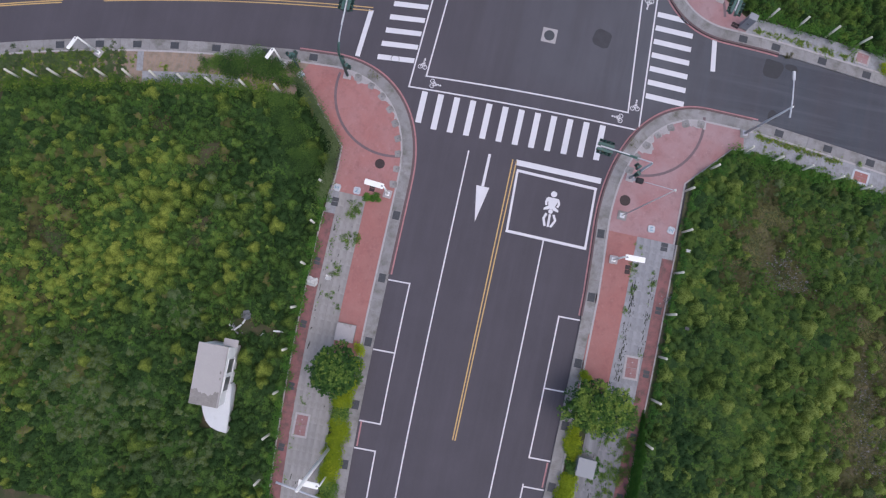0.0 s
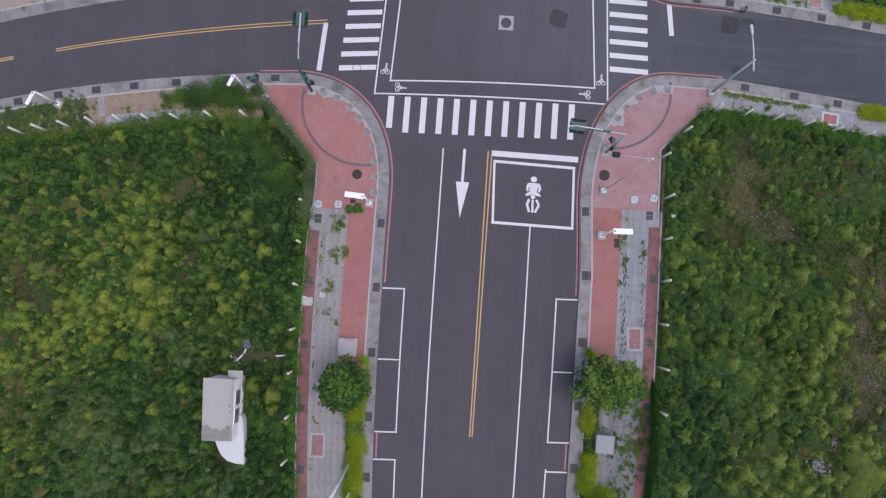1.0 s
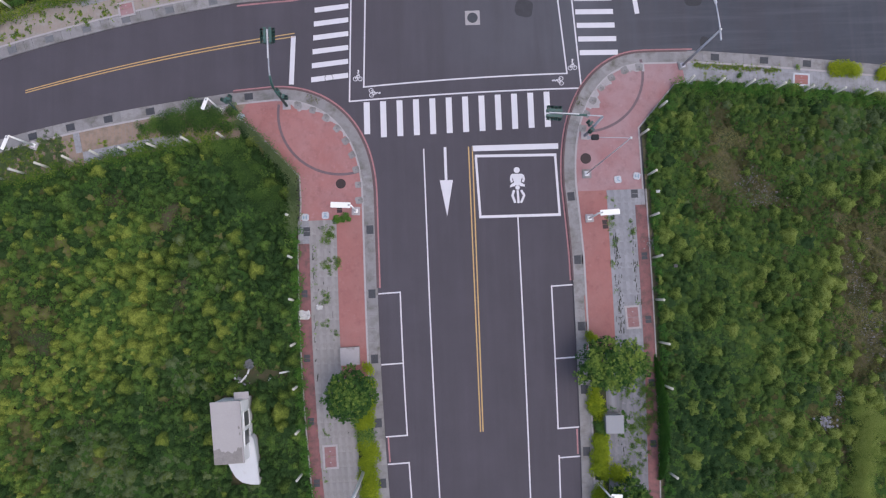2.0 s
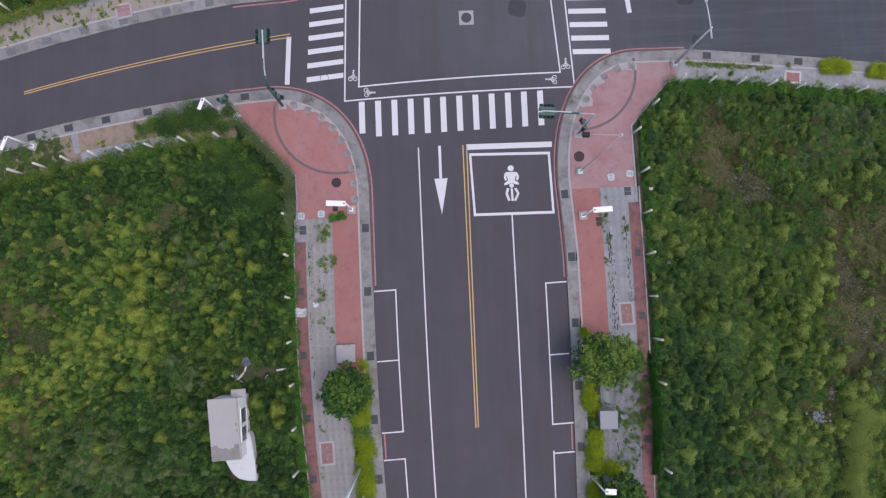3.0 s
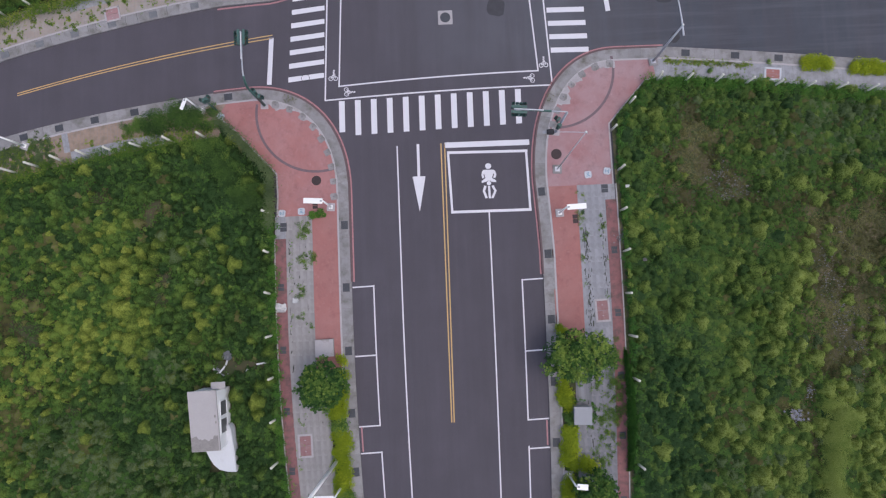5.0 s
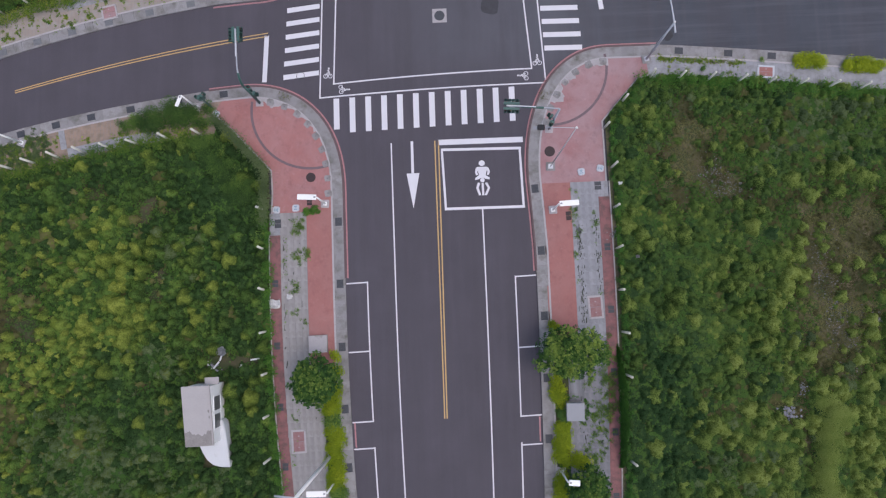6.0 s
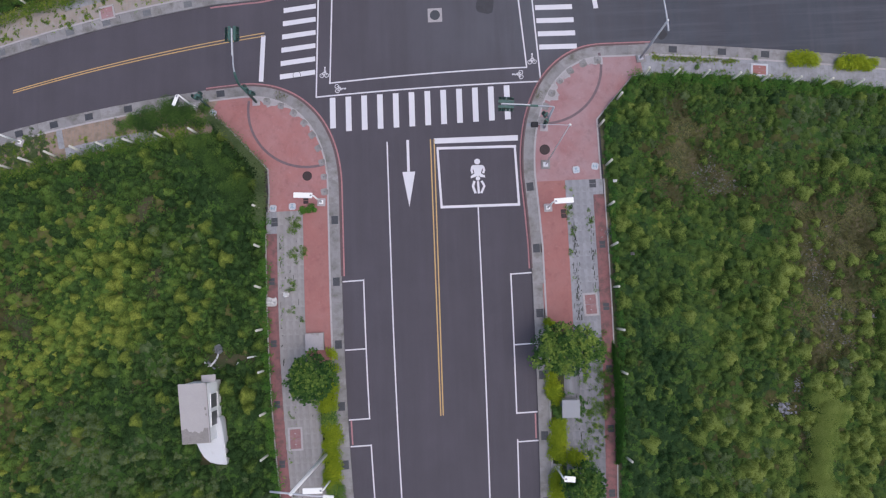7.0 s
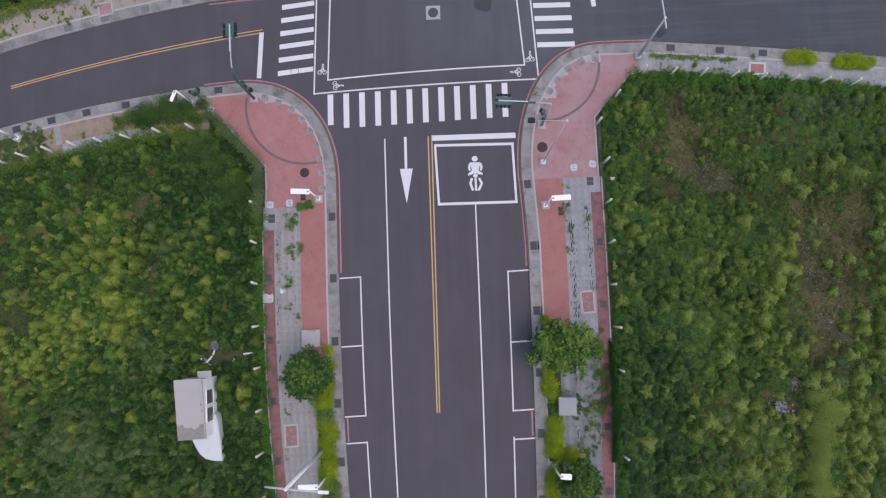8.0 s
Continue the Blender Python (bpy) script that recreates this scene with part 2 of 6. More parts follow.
ROOF = surface("weathered_roof_concrete", (0.36, 0.34, 0.345), 0.9, var=0.08, coarse=0.8, fine=12, bump=0.3)
ROOFDARK = surface("mossy_roof_concrete", (0.225, 0.21, 0.205), 0.95, var=0.25, coarse=2, fine=12)
PLASTER = surface("white_plaster", (0.52, 0.53, 0.56), 0.8, var=0.06, coarse=0.7, fine=15, stain=(0.35, 0.34, 0.33), stain_at=(0.6, 0.85), stain_scale=1.0)
# plaster's brighter copy: the light that upright walls lack, put into colour
LITWHITE = surface("lit_white_wall", (0.76, 0.76, 0.78), 0.75, var=0.05, coarse=0.7, fine=15, stain=(0.55, 0.54, 0.52), stain_at=(0.6, 0.85), stain_scale=1.0)
DARKGLASS = surface("dusty_dark_glass", (0.10, 0.10, 0.11), 0.3, var=0.3, coarse=2, fine=10, bump=0.05)
CABINET = surface("light_grey_cabinet_paint", (0.235, 0.245, 0.275), 0.6, var=0.06, coarse=1.5, fine=30, stain=(0.25, 0.24, 0.23), stain_at=(0.6, 0.9), stain_scale=2.5)
PLATE = surface("chalky_plate_paint", (0.46, 0.48, 0.53), 0.6, var=0.2, coarse=5, fine=30, stain=(0.25, 0.31, 0.38), stain_at=(0.5, 0.7), stain_scale=5)
BLUEPAINT = surface("blue_sign_paint", (0.10, 0.24, 0.34), 0.6, var=0.15, coarse=4, fine=30)
IRON = surface("dark_cast_iron", (0.042, 0.028, 0.03), 0.7, 0.2, var=0.3, coarse=4, fine=30)
PLASTICBAG = surface("white_plastic_sheet", (0.8, 0.8, 0.81), 0.5, var=0.08, coarse=3, fine=20)
RUBBLEPALE = surface("white_grey_rubble", (0.21, 0.215, 0.245), 0.9, var=0.3, coarse=3, fine=15)
RUBBLE = surface("pale_rubble", (0.19, 0.185, 0.195), 0.9, var=0.4, coarse=3, fine=15)
BARK = surface("grey_brown_bark", (0.12, 0.09, 0.07), 0.9, var=0.35, coarse=4, fine=25, bump=0.8)
LEAF_FIELD = leafy("field_leaves", (0.035, 0.115, 0.026), (0.135, 0.235, 0.036), (0.37, 0.41, 0.070), 0.65, 0.26)
LEAF_PLUME = leafy("feathery_leaves", (0.043, 0.102, 0.026), (0.163, 0.244, 0.044), (0.362, 0.424, 0.084), 0.7, 0.08)
LEAF_FRESH = leafy("fresh_weed_leaves", (0.042, 0.097, 0.026), (0.136, 0.241, 0.048), (0.313, 0.396, 0.074), 0.65, 0.08)
LEAF_LUSH = leafy("lush_weed_leaves", (0.033, 0.086, 0.026), (0.132, 0.215, 0.043), (0.317, 0.373, 0.081), 0.65, 0.08)
LEAF_DARK = leafy("dark_leaves", (0.030, 0.105, 0.024), (0.075, 0.20, 0.032), (0.15, 0.30, 0.045))
LEAF_TREE = leafy("tree_leaves", (0.030, 0.100, 0.028), (0.098, 0.205, 0.042), (0.30, 0.42, 0.085), 0.65, 0.25)
LEAF_LIME = leafy("lime_hedge_leaves", (0.11, 0.19, 0.014), (0.29, 0.39, 0.018), (0.46, 0.53, 0.028), 0.65, 0.4)
LEAF_DRY = leafy("dry_grass", (0.070, 0.074, 0.028), (0.130, 0.130, 0.050), (0.25, 0.245, 0.105), 0.75, 0.2)
LEAF_GREY = leafy("greyish_leaves", (0.068, 0.112, 0.048), (0.138, 0.198, 0.086), (0.235, 0.30, 0.132), 0.7, 0.2)
LEAF_PALE = leafy("pale_leaves", (0.084, 0.144, 0.033), (0.200, 0.284, 0.063), (0.321, 0.395, 0.107), 0.7, 0.08)
# darker greens than the leaves, standing for shade inside the plants
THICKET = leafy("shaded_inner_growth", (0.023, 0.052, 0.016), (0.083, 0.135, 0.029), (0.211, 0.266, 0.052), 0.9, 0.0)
MOSS = surface("dark_moss", (0.045, 0.05, 0.04), 0.95, var=0.4, coarse=3, fine=20)


# ---- small mesh tools ----
def mesh_of(name, bm, material, smooth=False):
    me = bpy.data.meshes.new(name)
    bm.normal_update()
    bm.to_mesh(me)
    bm.free()
    me.materials.append(material)
    if smooth:
        me.polygons.foreach_set("use_smooth", [True] * len(me.polygons))
    return me


def part(name, bm, material, parent, label="", smooth=False):
    ob = new(name, mesh_of(name, bm, material, smooth))
    ob.parent = parent
    if label:
        tagged(ob, label)
    return ob


def structure(name, bm, material, label, category, smooth=False):
    return tagged(new(name, mesh_of(name, bm, material, smooth)), label, category, kind="structure")


def thing(name, at, label, category, group="", turn=0.0):
    ob = new(name)
    ob.empty_display_size = 0.3
    ob.matrix_basis = pose(*at, 0, 0, turn)
    return tagged(ob, label, category, group)


def box(bm, c, s, turn=0.0, bevel=0.0):
    m = pose(*c, 0, 0, turn) @ Matrix.Diagonal((*s, 1))
    r = bmesh.ops.create_cube(bm, size=1, matrix=m)
    if bevel:
        edges = list({e for v in r["verts"] for e in v.link_edges})
        bmesh.ops.bevel(bm, geom=edges, offset=bevel, segments=2, affect="EDGES")


def rod(bm, a, b, r0, r1=None, seg=10):
    a, b = Vector(a), Vector(b)
    m = Matrix.Translation((a + b) / 2) @ (b - a).to_track_quat("Z", "Y").to_matrix().to_4x4()
    bmesh.ops.create_cone(bm, cap_ends=True, segments=seg, radius1=r0, radius2=r0 if r1 is None else r1, depth=(b - a).length, matrix=m)


def tube(bm, points, r0, r1, seg=10):
    """A tapered tube along a bent line."""
    rings = []
    for i, p in enumerate(points):
        p = Vector(p)
        d = (Vector(points[min(i + 1, len(points) - 1)]) - Vector(points[max(i - 1, 0)])).normalized()
        side = d.cross(Vector((0.3, 0.9, 0.1))).normalized()
        up = d.cross(side)
        r = r0 + (r1 - r0) * i / (len(points) - 1)
        rings.append([bm.verts.new(p + r * (side * math.cos(2 * math.pi * k / seg) + up * math.sin(2 * math.pi * k / seg))) for k in range(seg)])
    for a, b in zip(rings, rings[1:]):
        for k in range(seg):
            bm.faces.new((a[k], a[(k + 1) % seg], b[(k + 1) % seg], b[k]))
    bm.faces.new(rings[0][::-1])
    bm.faces.new(rings[-1])


def prism(bm, outline, z0, z1):
    """A flat slab with that outline, from z0 up to z1."""
    low = [bm.verts.new((x, y, z0)) for x, y in outline]
    top = [bm.verts.new((x, y, z1)) for x, y in outline]
    n = len(outline)
    bm.faces.new(top)
    bm.faces.new(low[::-1])
    for i in range(n):
        bm.faces.new((low[i], low[(i + 1) % n], top[(i + 1) % n], top[i]))
    bmesh.ops.recalc_face_normals(bm, faces=bm.faces)


def ribbon(bm, a, b, z0, z1):
    """A slab between two lines of as many points."""
    rows = [[bm.verts.new((*p, z0)), bm.verts.new((*p, z1)), bm.verts.new((*q, z1)), bm.verts.new((*q, z0))] for p, q in zip(a, b)]
    for r, s in zip(rows, rows[1:]):
        for k in range(4):
            bm.faces.new((r[k], r[(k + 1) % 4], s[(k + 1) % 4], s[k]))
    bm.faces.new(rows[0])
    bm.faces.new(rows[-1][::-1])
    bmesh.ops.recalc_face_normals(bm, faces=bm.faces)


def disc(bm, c, r0, r1, z0, z1, seg=28):
    """A flat ring, or a disc where r0 is 0."""
    if r0 <= 0:
        prism(bm, [(c[0] + r1 * math.cos(2 * math.pi * k / seg), c[1] + r1 * math.sin(2 * math.pi * k / seg)) for k in range(seg)], z0, z1)
        return
    turn = [(math.cos(2 * math.pi * k / seg), math.sin(2 * math.pi * k / seg)) for k in range(seg + 1)]
    ribbon(bm, [(c[0] + r0 * x, c[1] + r0 * y) for x, y in turn], [(c[0] + r1 * x, c[1] + r1 * y) for x, y in turn], z0, z1)


# ---- the plan: four blocks round a crossing ----
def bow(x, y):
    """The south street draws in slightly away from the crossing."""
    if y > -12:
        return (x, y)
    k = 0.062 if x < 0 else 0.034
    return (x * (1 - k * min(1.4, ((y + 12) / 19) ** 2)), y)


def west_near(d):
    return 5.78 - 0.06 * d - 0.0046 * d * d - 0.28 * (1 - math.exp(-max(d, 0.0) / 4))


def west_far(d):
    return 13.87 - 0.135 * d - 0.0037 * d * d


def east_near(d):
    return 8.15 - 0.09 * d - 0.0012 * d * d


def east_far(d):
    return 14.65 - 0.08 * d - 0.0012 * d * d


def rounded(cx, cy, rx, ry, n=2.25, steps=26):
    """A quarter of a squarish oval, from its side to its top."""
    out = []
    for i in range(steps + 1):
        a = math.pi / 2 * i / steps
        out.append((cx + rx * max(0.0, math.cos(a)) ** (2 / n), cy + ry * max(0.0, math.sin(a)) ** (2 / n)))
    return out


def resampled(line, step):
    out, left = [line[0]], step
    for a, b in zip(line, line[1:]):
        a, b = Vector(a), Vector(b)
        while (b - a).length >= left:
            a = a + (b - a).normalized() * left
            out.append(tuple(a))
            left = step
        left -= (b - a).length
    return out


def shifted(line, d):
    """The line moved to its left by d."""
    out = []
    for i, p in enumerate(line):
        t = (Vector(line[min(i + 1, len(line) - 1)]) - Vector(line[max(i - 1, 0)])).normalized()
        out.append((p[0] - t.y * d, p[1] + t.x * d))
    return out


FAR = 62
LEG = [-FAR + 2.0 * i for i in range(30)]
EDGE_SW = [bow(-8.55, y) for y in LEG if y < -4] + rounded(-17.2, -4, 8.65, 9.95) + [(-20 - d, west_near(d)) for d in (0.5, 2, 4, 6, 9, 12, 15, 18, 21, 24, 28, 32)]
EDGE_SE = [bow(8.38, y) for y in LEG if y < -9] + [(8.25, -7)] + rounded(15.95, -3.5, -7.9, 11.65) + [(20 + d, east_near(d)) for d in (0.5, 3, 6, 9, 12, 15, 18, 21, 24, 28, 34)]
EDGE_NE = [(8.7, 62), (8.7, 40)] + rounded(16.6, 24.5, -7.9, -9.75) + [(20 + d, east_far(d)) for d in (0, 3, 6, 9, 12, 15, 18, 21, 24, 28, 34)]
EDGE_NW = [(-8.7, 62), (-8.7, 40)] + rounded(-16.6, 23.5, 7.9, -9.4) + [(-20 - d, west_far(d)) for d in (0, 2, 4, 6, 9, 12, 15, 18, 21, 24, 28, 32)]
EDGE_SW, EDGE_SE, EDGE_NE, EDGE_NW = (resampled(e, 0.55) for e in (EDGE_SW, EDGE_SE, EDGE_NE, EDGE_NW))
SIDE = {"sw": 1, "se": -1, "ne": 1, "nw": -1}
EDGES = {"sw": EDGE_SW, "se": EDGE_SE, "ne": EDGE_NE, "nw": EDGE_NW}
TOP = 0.13

# ground, road
bm = bmesh.new()
prism(bm, [(-2400, -2400), (2400, -2400), (2400, 2400), (-2400, 2400)], -0.6, -0.25)
structure("ground", bm, MEADOW, "flat green scrub land that reaches the horizon", "ground")
bm = bmesh.new()
prism(bm, [(-62, -62), (62, -62), (62, 62), (-62, 62)], -0.2, 0.0)
structure("road", bm, ASPHALT, "purple-grey asphalt streets with a wide crossing", "road")

# kerb aprons: a bedding with slabs, drain grates and a pale edging
for key, edge in EDGES.items():
    s = SIDE[key]
    bm = bmesh.new()
    ribbon(bm, shifted(edge, s * 0.02), shifted(edge, s * 1.1), -0.1, TOP - 0.035)
    structure("kerb_" + key, bm, GROOVE, "bedding under pale concrete kerb slabs along the street", "kerb")
    bm = bmesh.new()
    ribbon(bm, shifted(edge, s * 0.98), shifted(edge, s * 1.14), 0.0, TOP + 0.012)
    structure("edging_" + key, bm, EDGING, "narrow pale concrete edging strip beside the pavement", "edging")


# ---- pavements ----
def leg_strip(name, x0, x1, y0, y1, material, label, z=TOP, category="pavement"):
    ys = [y0 + (y1 - y0) * i / 14 for i in range(15)]
    bm = bmesh.new()
    ribbon(bm, [bow(x0, y) for y in ys], [bow(x1, y) for y in ys], -0.1, z)
    return structure(name, bm, material, label, category)


def stretch(edge, lo, hi, test):
    return [p for p in edge if lo <= p[test] <= hi]


leg_strip("pavement_path_west", -9.66, -11.92, -19.5, -5.9, REDPATH, "red brick path beside the kerb of the street")
leg_strip("pavement_bed_west", -9.66, -10.95, -61.5, -19.5, SOIL, "soil bed under a clipped hedge", TOP - 0.02, "planting bed")
leg_strip("pavement_grey_west", -11.92, -14.3, -19.5, -5.9, GREYWEST, "weathered pale grey paving with weeds in the joints", TOP - 0.02)
leg_strip("pavement_grey_west_south", -10.95, -14.3, -61.5, -19.5, GREYWEST, "weathered pale grey paving with weeds in the joints", TOP - 0.02)
leg_strip("pavement_border_west", -14.3, -15.25, -61.5, -7.9, REDDARK, "dark red brick border along the field")
leg_strip("pavement_step_west", -14.3, -15.25, -7.9, -5.9, GREY, "pale grey paving slab at the plaza's end")
leg_strip("pavement_path_east", 9.25, 11.75, -18.0, -4.2, REDPATH, "red brick path beside the kerb of the street")
leg_strip("pavement_bed_east", 9.5, 10.75, -61.5, -18.0, SOIL, "soil bed with clipped shrubs", TOP - 0.02, "planting bed")
leg_strip("pavement_grey_east", 11.75, 14.2, -18.0, -4.2, GREY, "weathered pale grey paving with dark cracked joints", TOP - 0.02)
leg_strip("pavement_grey_east_south", 10.75, 14.2, -61.5, -18.0, GREYDIRTY, "grimy pale grey paving with dark cracked joints", TOP - 0.02)
leg_strip("pavement_border_east", 14.2, 15.18, -61.5, -5.6, REDDARK, "dark red brick border along the field")
leg_strip("pavement_step_east", 14.2, 15.1, -5.6, -4.2, GREY, "pale grey paving slab at the plaza's end")

leg_strip("border_kerb_west", -15.25, -15.37, -61.5, -7.9, EDGING, "thin pale kerb between the red border and the lot", TOP + 0.03, "kerb")
leg_strip("border_kerb_east", 15.18, 15.29, -61.5, -4.2, EDGING, "thin pale kerb between the red border and the lot", TOP + 0.03, "kerb")
leg_strip("pavement_broken_east", 10.75, 12.1, -23.2, -20.3, GREYDIRTY, "broken grimy pavers beside the cabinet", TOP + 0.008)
inner = {k: shifted(e, SIDE[k] * 1.1) for k, e in EDGES.items()}
bm = bmesh.new()
prism(bm, [p for p in inner["sw"] if -5.9 < p[1] and p[0] > -19.95] + [(-20.22, 3.5), (-18.55, 2.02), (-16.87, 0.12), (-14.99, -1.96), (-14.92, -4.0), (-15.0, -5.9), (-9.66, -5.9)], -0.1, TOP)
structure("pavement_plaza_southwest", bm, RED, "red brick corner plaza with faded patches", "pavement")
bm = bmesh.new()
prism(bm, [p for p in inner["se"] if -4.2 < p[1] and p[0] < 19.4] + [(19.4, 5.35), (18.35, 5.1), (14.92, 1.3), (14.95, -4.2), (9.25, -4.2)], -0.1, TOP)
structure("pavement_plaza_southeast", bm, REDPINK, "red brick corner plaza with faded patches", "pavement")
bm = bmesh.new()
prism(bm, [p for p in inner["ne"] if p[1] < 29 and p[0] < 18.0] + [(18.0, 17.0), (15.2, 18.6), (13.6, 21.5), (13.2, 29)], -0.1, TOP)
structure("pavement_plaza_northeast", bm, REDPINK, "red brick corner plaza beside a signal cabinet", "pavement")
bm = bmesh.new()
prism(bm, [p for p in inner["nw"] if p[1] < 29 and p[0] > -19.5] + [(-19.5, 16.4), (-16.0, 18.4), (-14.0, 21.5), (-13.4, 29)], -0.1, TOP)
structure("pavement_plaza_northwest", bm, REDPINK, "red brick corner plaza across the street", "pavement")


def street_strip(name, key, lo, hi, d0, d1, material, label, z=TOP - 0.006, category="pavement"):
    line = stretch(EDGES[key], lo, hi, 0)
    s = SIDE[key]
    bm = bmesh.new()
    ribbon(bm, shifted(line, s * d0), shifted(line, s * d1), -0.1, z)
    return structure(name, bm, material, label, category)


street_strip("pavement_street_west", "sw", -51.5, -19.3, 1.1, 4.1, BROWNPAVE, "neglected brown paving overgrown with weeds")
street_strip("pavement_street_east", "se", 18.9, 53, 1.1, 3.2, GREY, "grey street paving with a narrow planting strip")
street_strip("pavement_street_northeast", "ne", 17.3, 53, 1.1, 2.6, GREY, "grey street paving with a narrow planting strip")
street_strip("pavement_street_northwest", "nw", -51.5, -18.8, 1.1, 4.0, GREYBROWN, "neglected brown paving overgrown with weeds")
for key, lo, hi, d0, d1, nm in (("sw", -34.8, -25.5, 2.9, 3.9, "slab_west"), ("sw", -34.9, -33.75, 1.1, 2.9, "slab_strip_west"), ("nw", -33.5, -28.0, 2.6, 3.9, "slab_northwest")):
    street_strip("pavement_" + nm, key, lo, hi, d0, d1, GREY, "pale grey slab set in the brown paving", TOP + 0.012)


def band(name, line, width, label):
    """A dark band let into a plaza."""
    bm = bmesh.new()
    ribbon(bm, shifted(line, width / 2), shifted(line, -width / 2), 0.05, TOP + 0.006)
    structure(name, bm, GROOVE, label, "paving band")


def arc(cx, cy, rx, ry, a0, a1, n=30):
    return [(cx + rx * math.cos(radians(a0 + (a1 - a0) * i / n)), cy + ry * math.sin(radians(a0 + (a1 - a0) * i / n))) for i in range(n + 1)]


band("plaza_band_southwest", arc(-11.29, 3.54, 5.47, 5.47, 170, 286), 0.23, "dark curved paving band across the red plaza")
band("plaza_band_southeast", arc(10.37, 6.36, 5.27, 5.27, 12, -88), 0.23, "dark curved paving band across the red plaza")
band("plaza_band_northeast", arc(10.6, 15.5, 5.2, 6.5, 12, 80), 0.23, "dark curved paving band across the red plaza")

for nm, line in (("plaza_edging_southwest", [(-20.22, 3.45), (-18.58, 1.98), (-16.9, 0.08), (-15.02, -2.0), (-14.95, -4.0), (-15.03, -5.9)]), ("plaza_edging_southeast", [(19.4, 5.3), (18.37, 5.05), (14.94, 1.26), (14.97, -4.2)])):
    bm = bmesh.new()
    ribbon(bm, shifted(line, 0.07), shifted(line, -0.07), 0.0, TOP + 0.04)
    structure(nm, bm, EDGING, "narrow pale kerb between the red plaza and the lot", "kerb")

# fields, each a rolling bed of soil up to its pavement
SWX, SEX = -15.25, 15.18


def field_north(x):
    """The south fields' upper border."""
    if x < 0:
        if x < -20.05:
            return west_near(-20 - x) - 4.1 if x > -52 else west_near(32) - 4.1
        return 3.35 - (x + 20.22) * 0.898 if x < -18.55 else 1.9 - (x + 18.55) * 1.112
    if x > 19.4:
        return east_near(min(x, 54) - 20) - 3.15
    return 1.3 + (x - 14.92) * 1.108 if x < 18.35 else 5.1 + (x - 18.35) * 0.24


def field_bed(name, xs, low, high, material, label):
    bm = bmesh.new()
    rows = []
    n = 60
    for x in xs:
        a, b = low(x), high(x)
        col = []
        for i in range(n + 1):
            y = a + (b - a) * (i / n)
            p = bow(x, y) if abs(x) < 15.4 else (x, y)
            edge = min(1.0, i / 3, (n - i) / 3)
            col.append(bm.verts.new((*p, 0.10 + edge * (0.03 + 0.05 * noise.noise((x * 0.3, y * 0.3, 3.0))))))
        rows.append(col)
    for a, b in zip(rows, rows[1:]):
        for i in range(n):
            bm.faces.new((a[i], b[i], b[i + 1], a[i + 1]))
    bmesh.ops.recalc_face_normals(bm, faces=bm.faces)
    structure(name, bm, material, label, "field", True)


field_bed("field_southwest", [SWX - 0.02 - 46 * (i / 60) for i in range(61)], lambda x: -61, lambda x: field_north(x) + 0.5, SOIL, "damp soil of an overgrown vacant lot")
field_bed("field_southeast", [SEX + 0.02 + 46 * (i / 60) for i in range(61)], lambda x: -61, lambda x: field_north(x) + 0.5, DRYSOIL, "soil of an overgrown vacant lot with bare dry patches")
field_bed("field_northeast", [13.4 + 48 * (i / 60) for i in range(61)], lambda x: (east_far(min(x, 54) - 20) + 2.45 if x > 18 else (16.8 + (18 - x) * 0.571 if x > 15.2 else 18.4 + (15.2 - x) * 1.8)), lambda x: 61, SOIL, "soil of an overgrown vacant lot")
field_bed("field_northwest", [-13.6 - 48 * (i / 60) for i in range(61)], lambda x: (west_far(-20 - max(x, -52)) + 3.6 if x < -19.5 else (16.3 + (x + 19.5) * 0.571 if x < -16 else 18.3 + (x + 16) * 1.55)), lambda x: 61, SOIL, "soil of an overgrown vacant lot")


# ---- road markings ----
def marking(name, outlines, material, label, group=""):
    bm = bmesh.new()
    for o in outlines:
        prism(bm, o, -0.01, 0.005)
    ob = tagged(new(name, mesh_of(name, bm, material)), label, "road marking", group, "structure")
    return ob


def line_marking(name, a, b, width, material, label, group=""):
    a, b = Vector(a), Vector(b)
    t = (b - a).normalized() * (width / 2)
    n = Vector((-t.y, t.x))
    return marking(name, [[tuple(a + n), tuple(a - n), tuple(b - n), tuple(b + n)]], material, label, group)


def curve_marking(name, line, width, material, label, group=""):
    bm = bmesh.new()
    ribbon(bm, shifted(line, width / 2), shifted(line, -width / 2), -0.01, 0.005)
    return tagged(new(name, mesh_of(name, bm, material)), label, "road marking", group, "structure")


for off in (-0.15, 0.15):
    line_marking("centre_line", (off * 1.1, 0.15), (-0.21 if off < 0 else 0.0, -24.5), 0.1, YELLOW, "double yellow centre line on asphalt", "centre lines")
    line_marking("centre_line", (off * 0.6, -31.7), (off * 0.6, -60), 0.1, YELLOW, "double yellow centre line on asphalt", "centre lines")
    line = [(-15.2 - d, 10.8 - 0.117 * d - 0.00285 * d * d + off * (1 - 0.014 * d)) for d in np.linspace(0, 23.6, 30)]
    curve_marking("centre_line", line, 0.085, YELLOW, "double yellow centre line bending along the side street", "centre lines")
    line = [(-15.2 - d, 10.8 - 0.117 * d - 0.00285 * d * d + off * (1 - 0.012 * d)) for d in np.linspace(27.2, 38, 20)]
    curve_marking("centre_line", line, 0.1, YELLOW, "double yellow centre line bending along the side street", "centre lines")
curve_marking("lane_line", [bow(-4.12, y) for y in np.linspace(-60, 0.1, 40)], 0.115, WHITE, "thin solid white lane line", "lane lines")
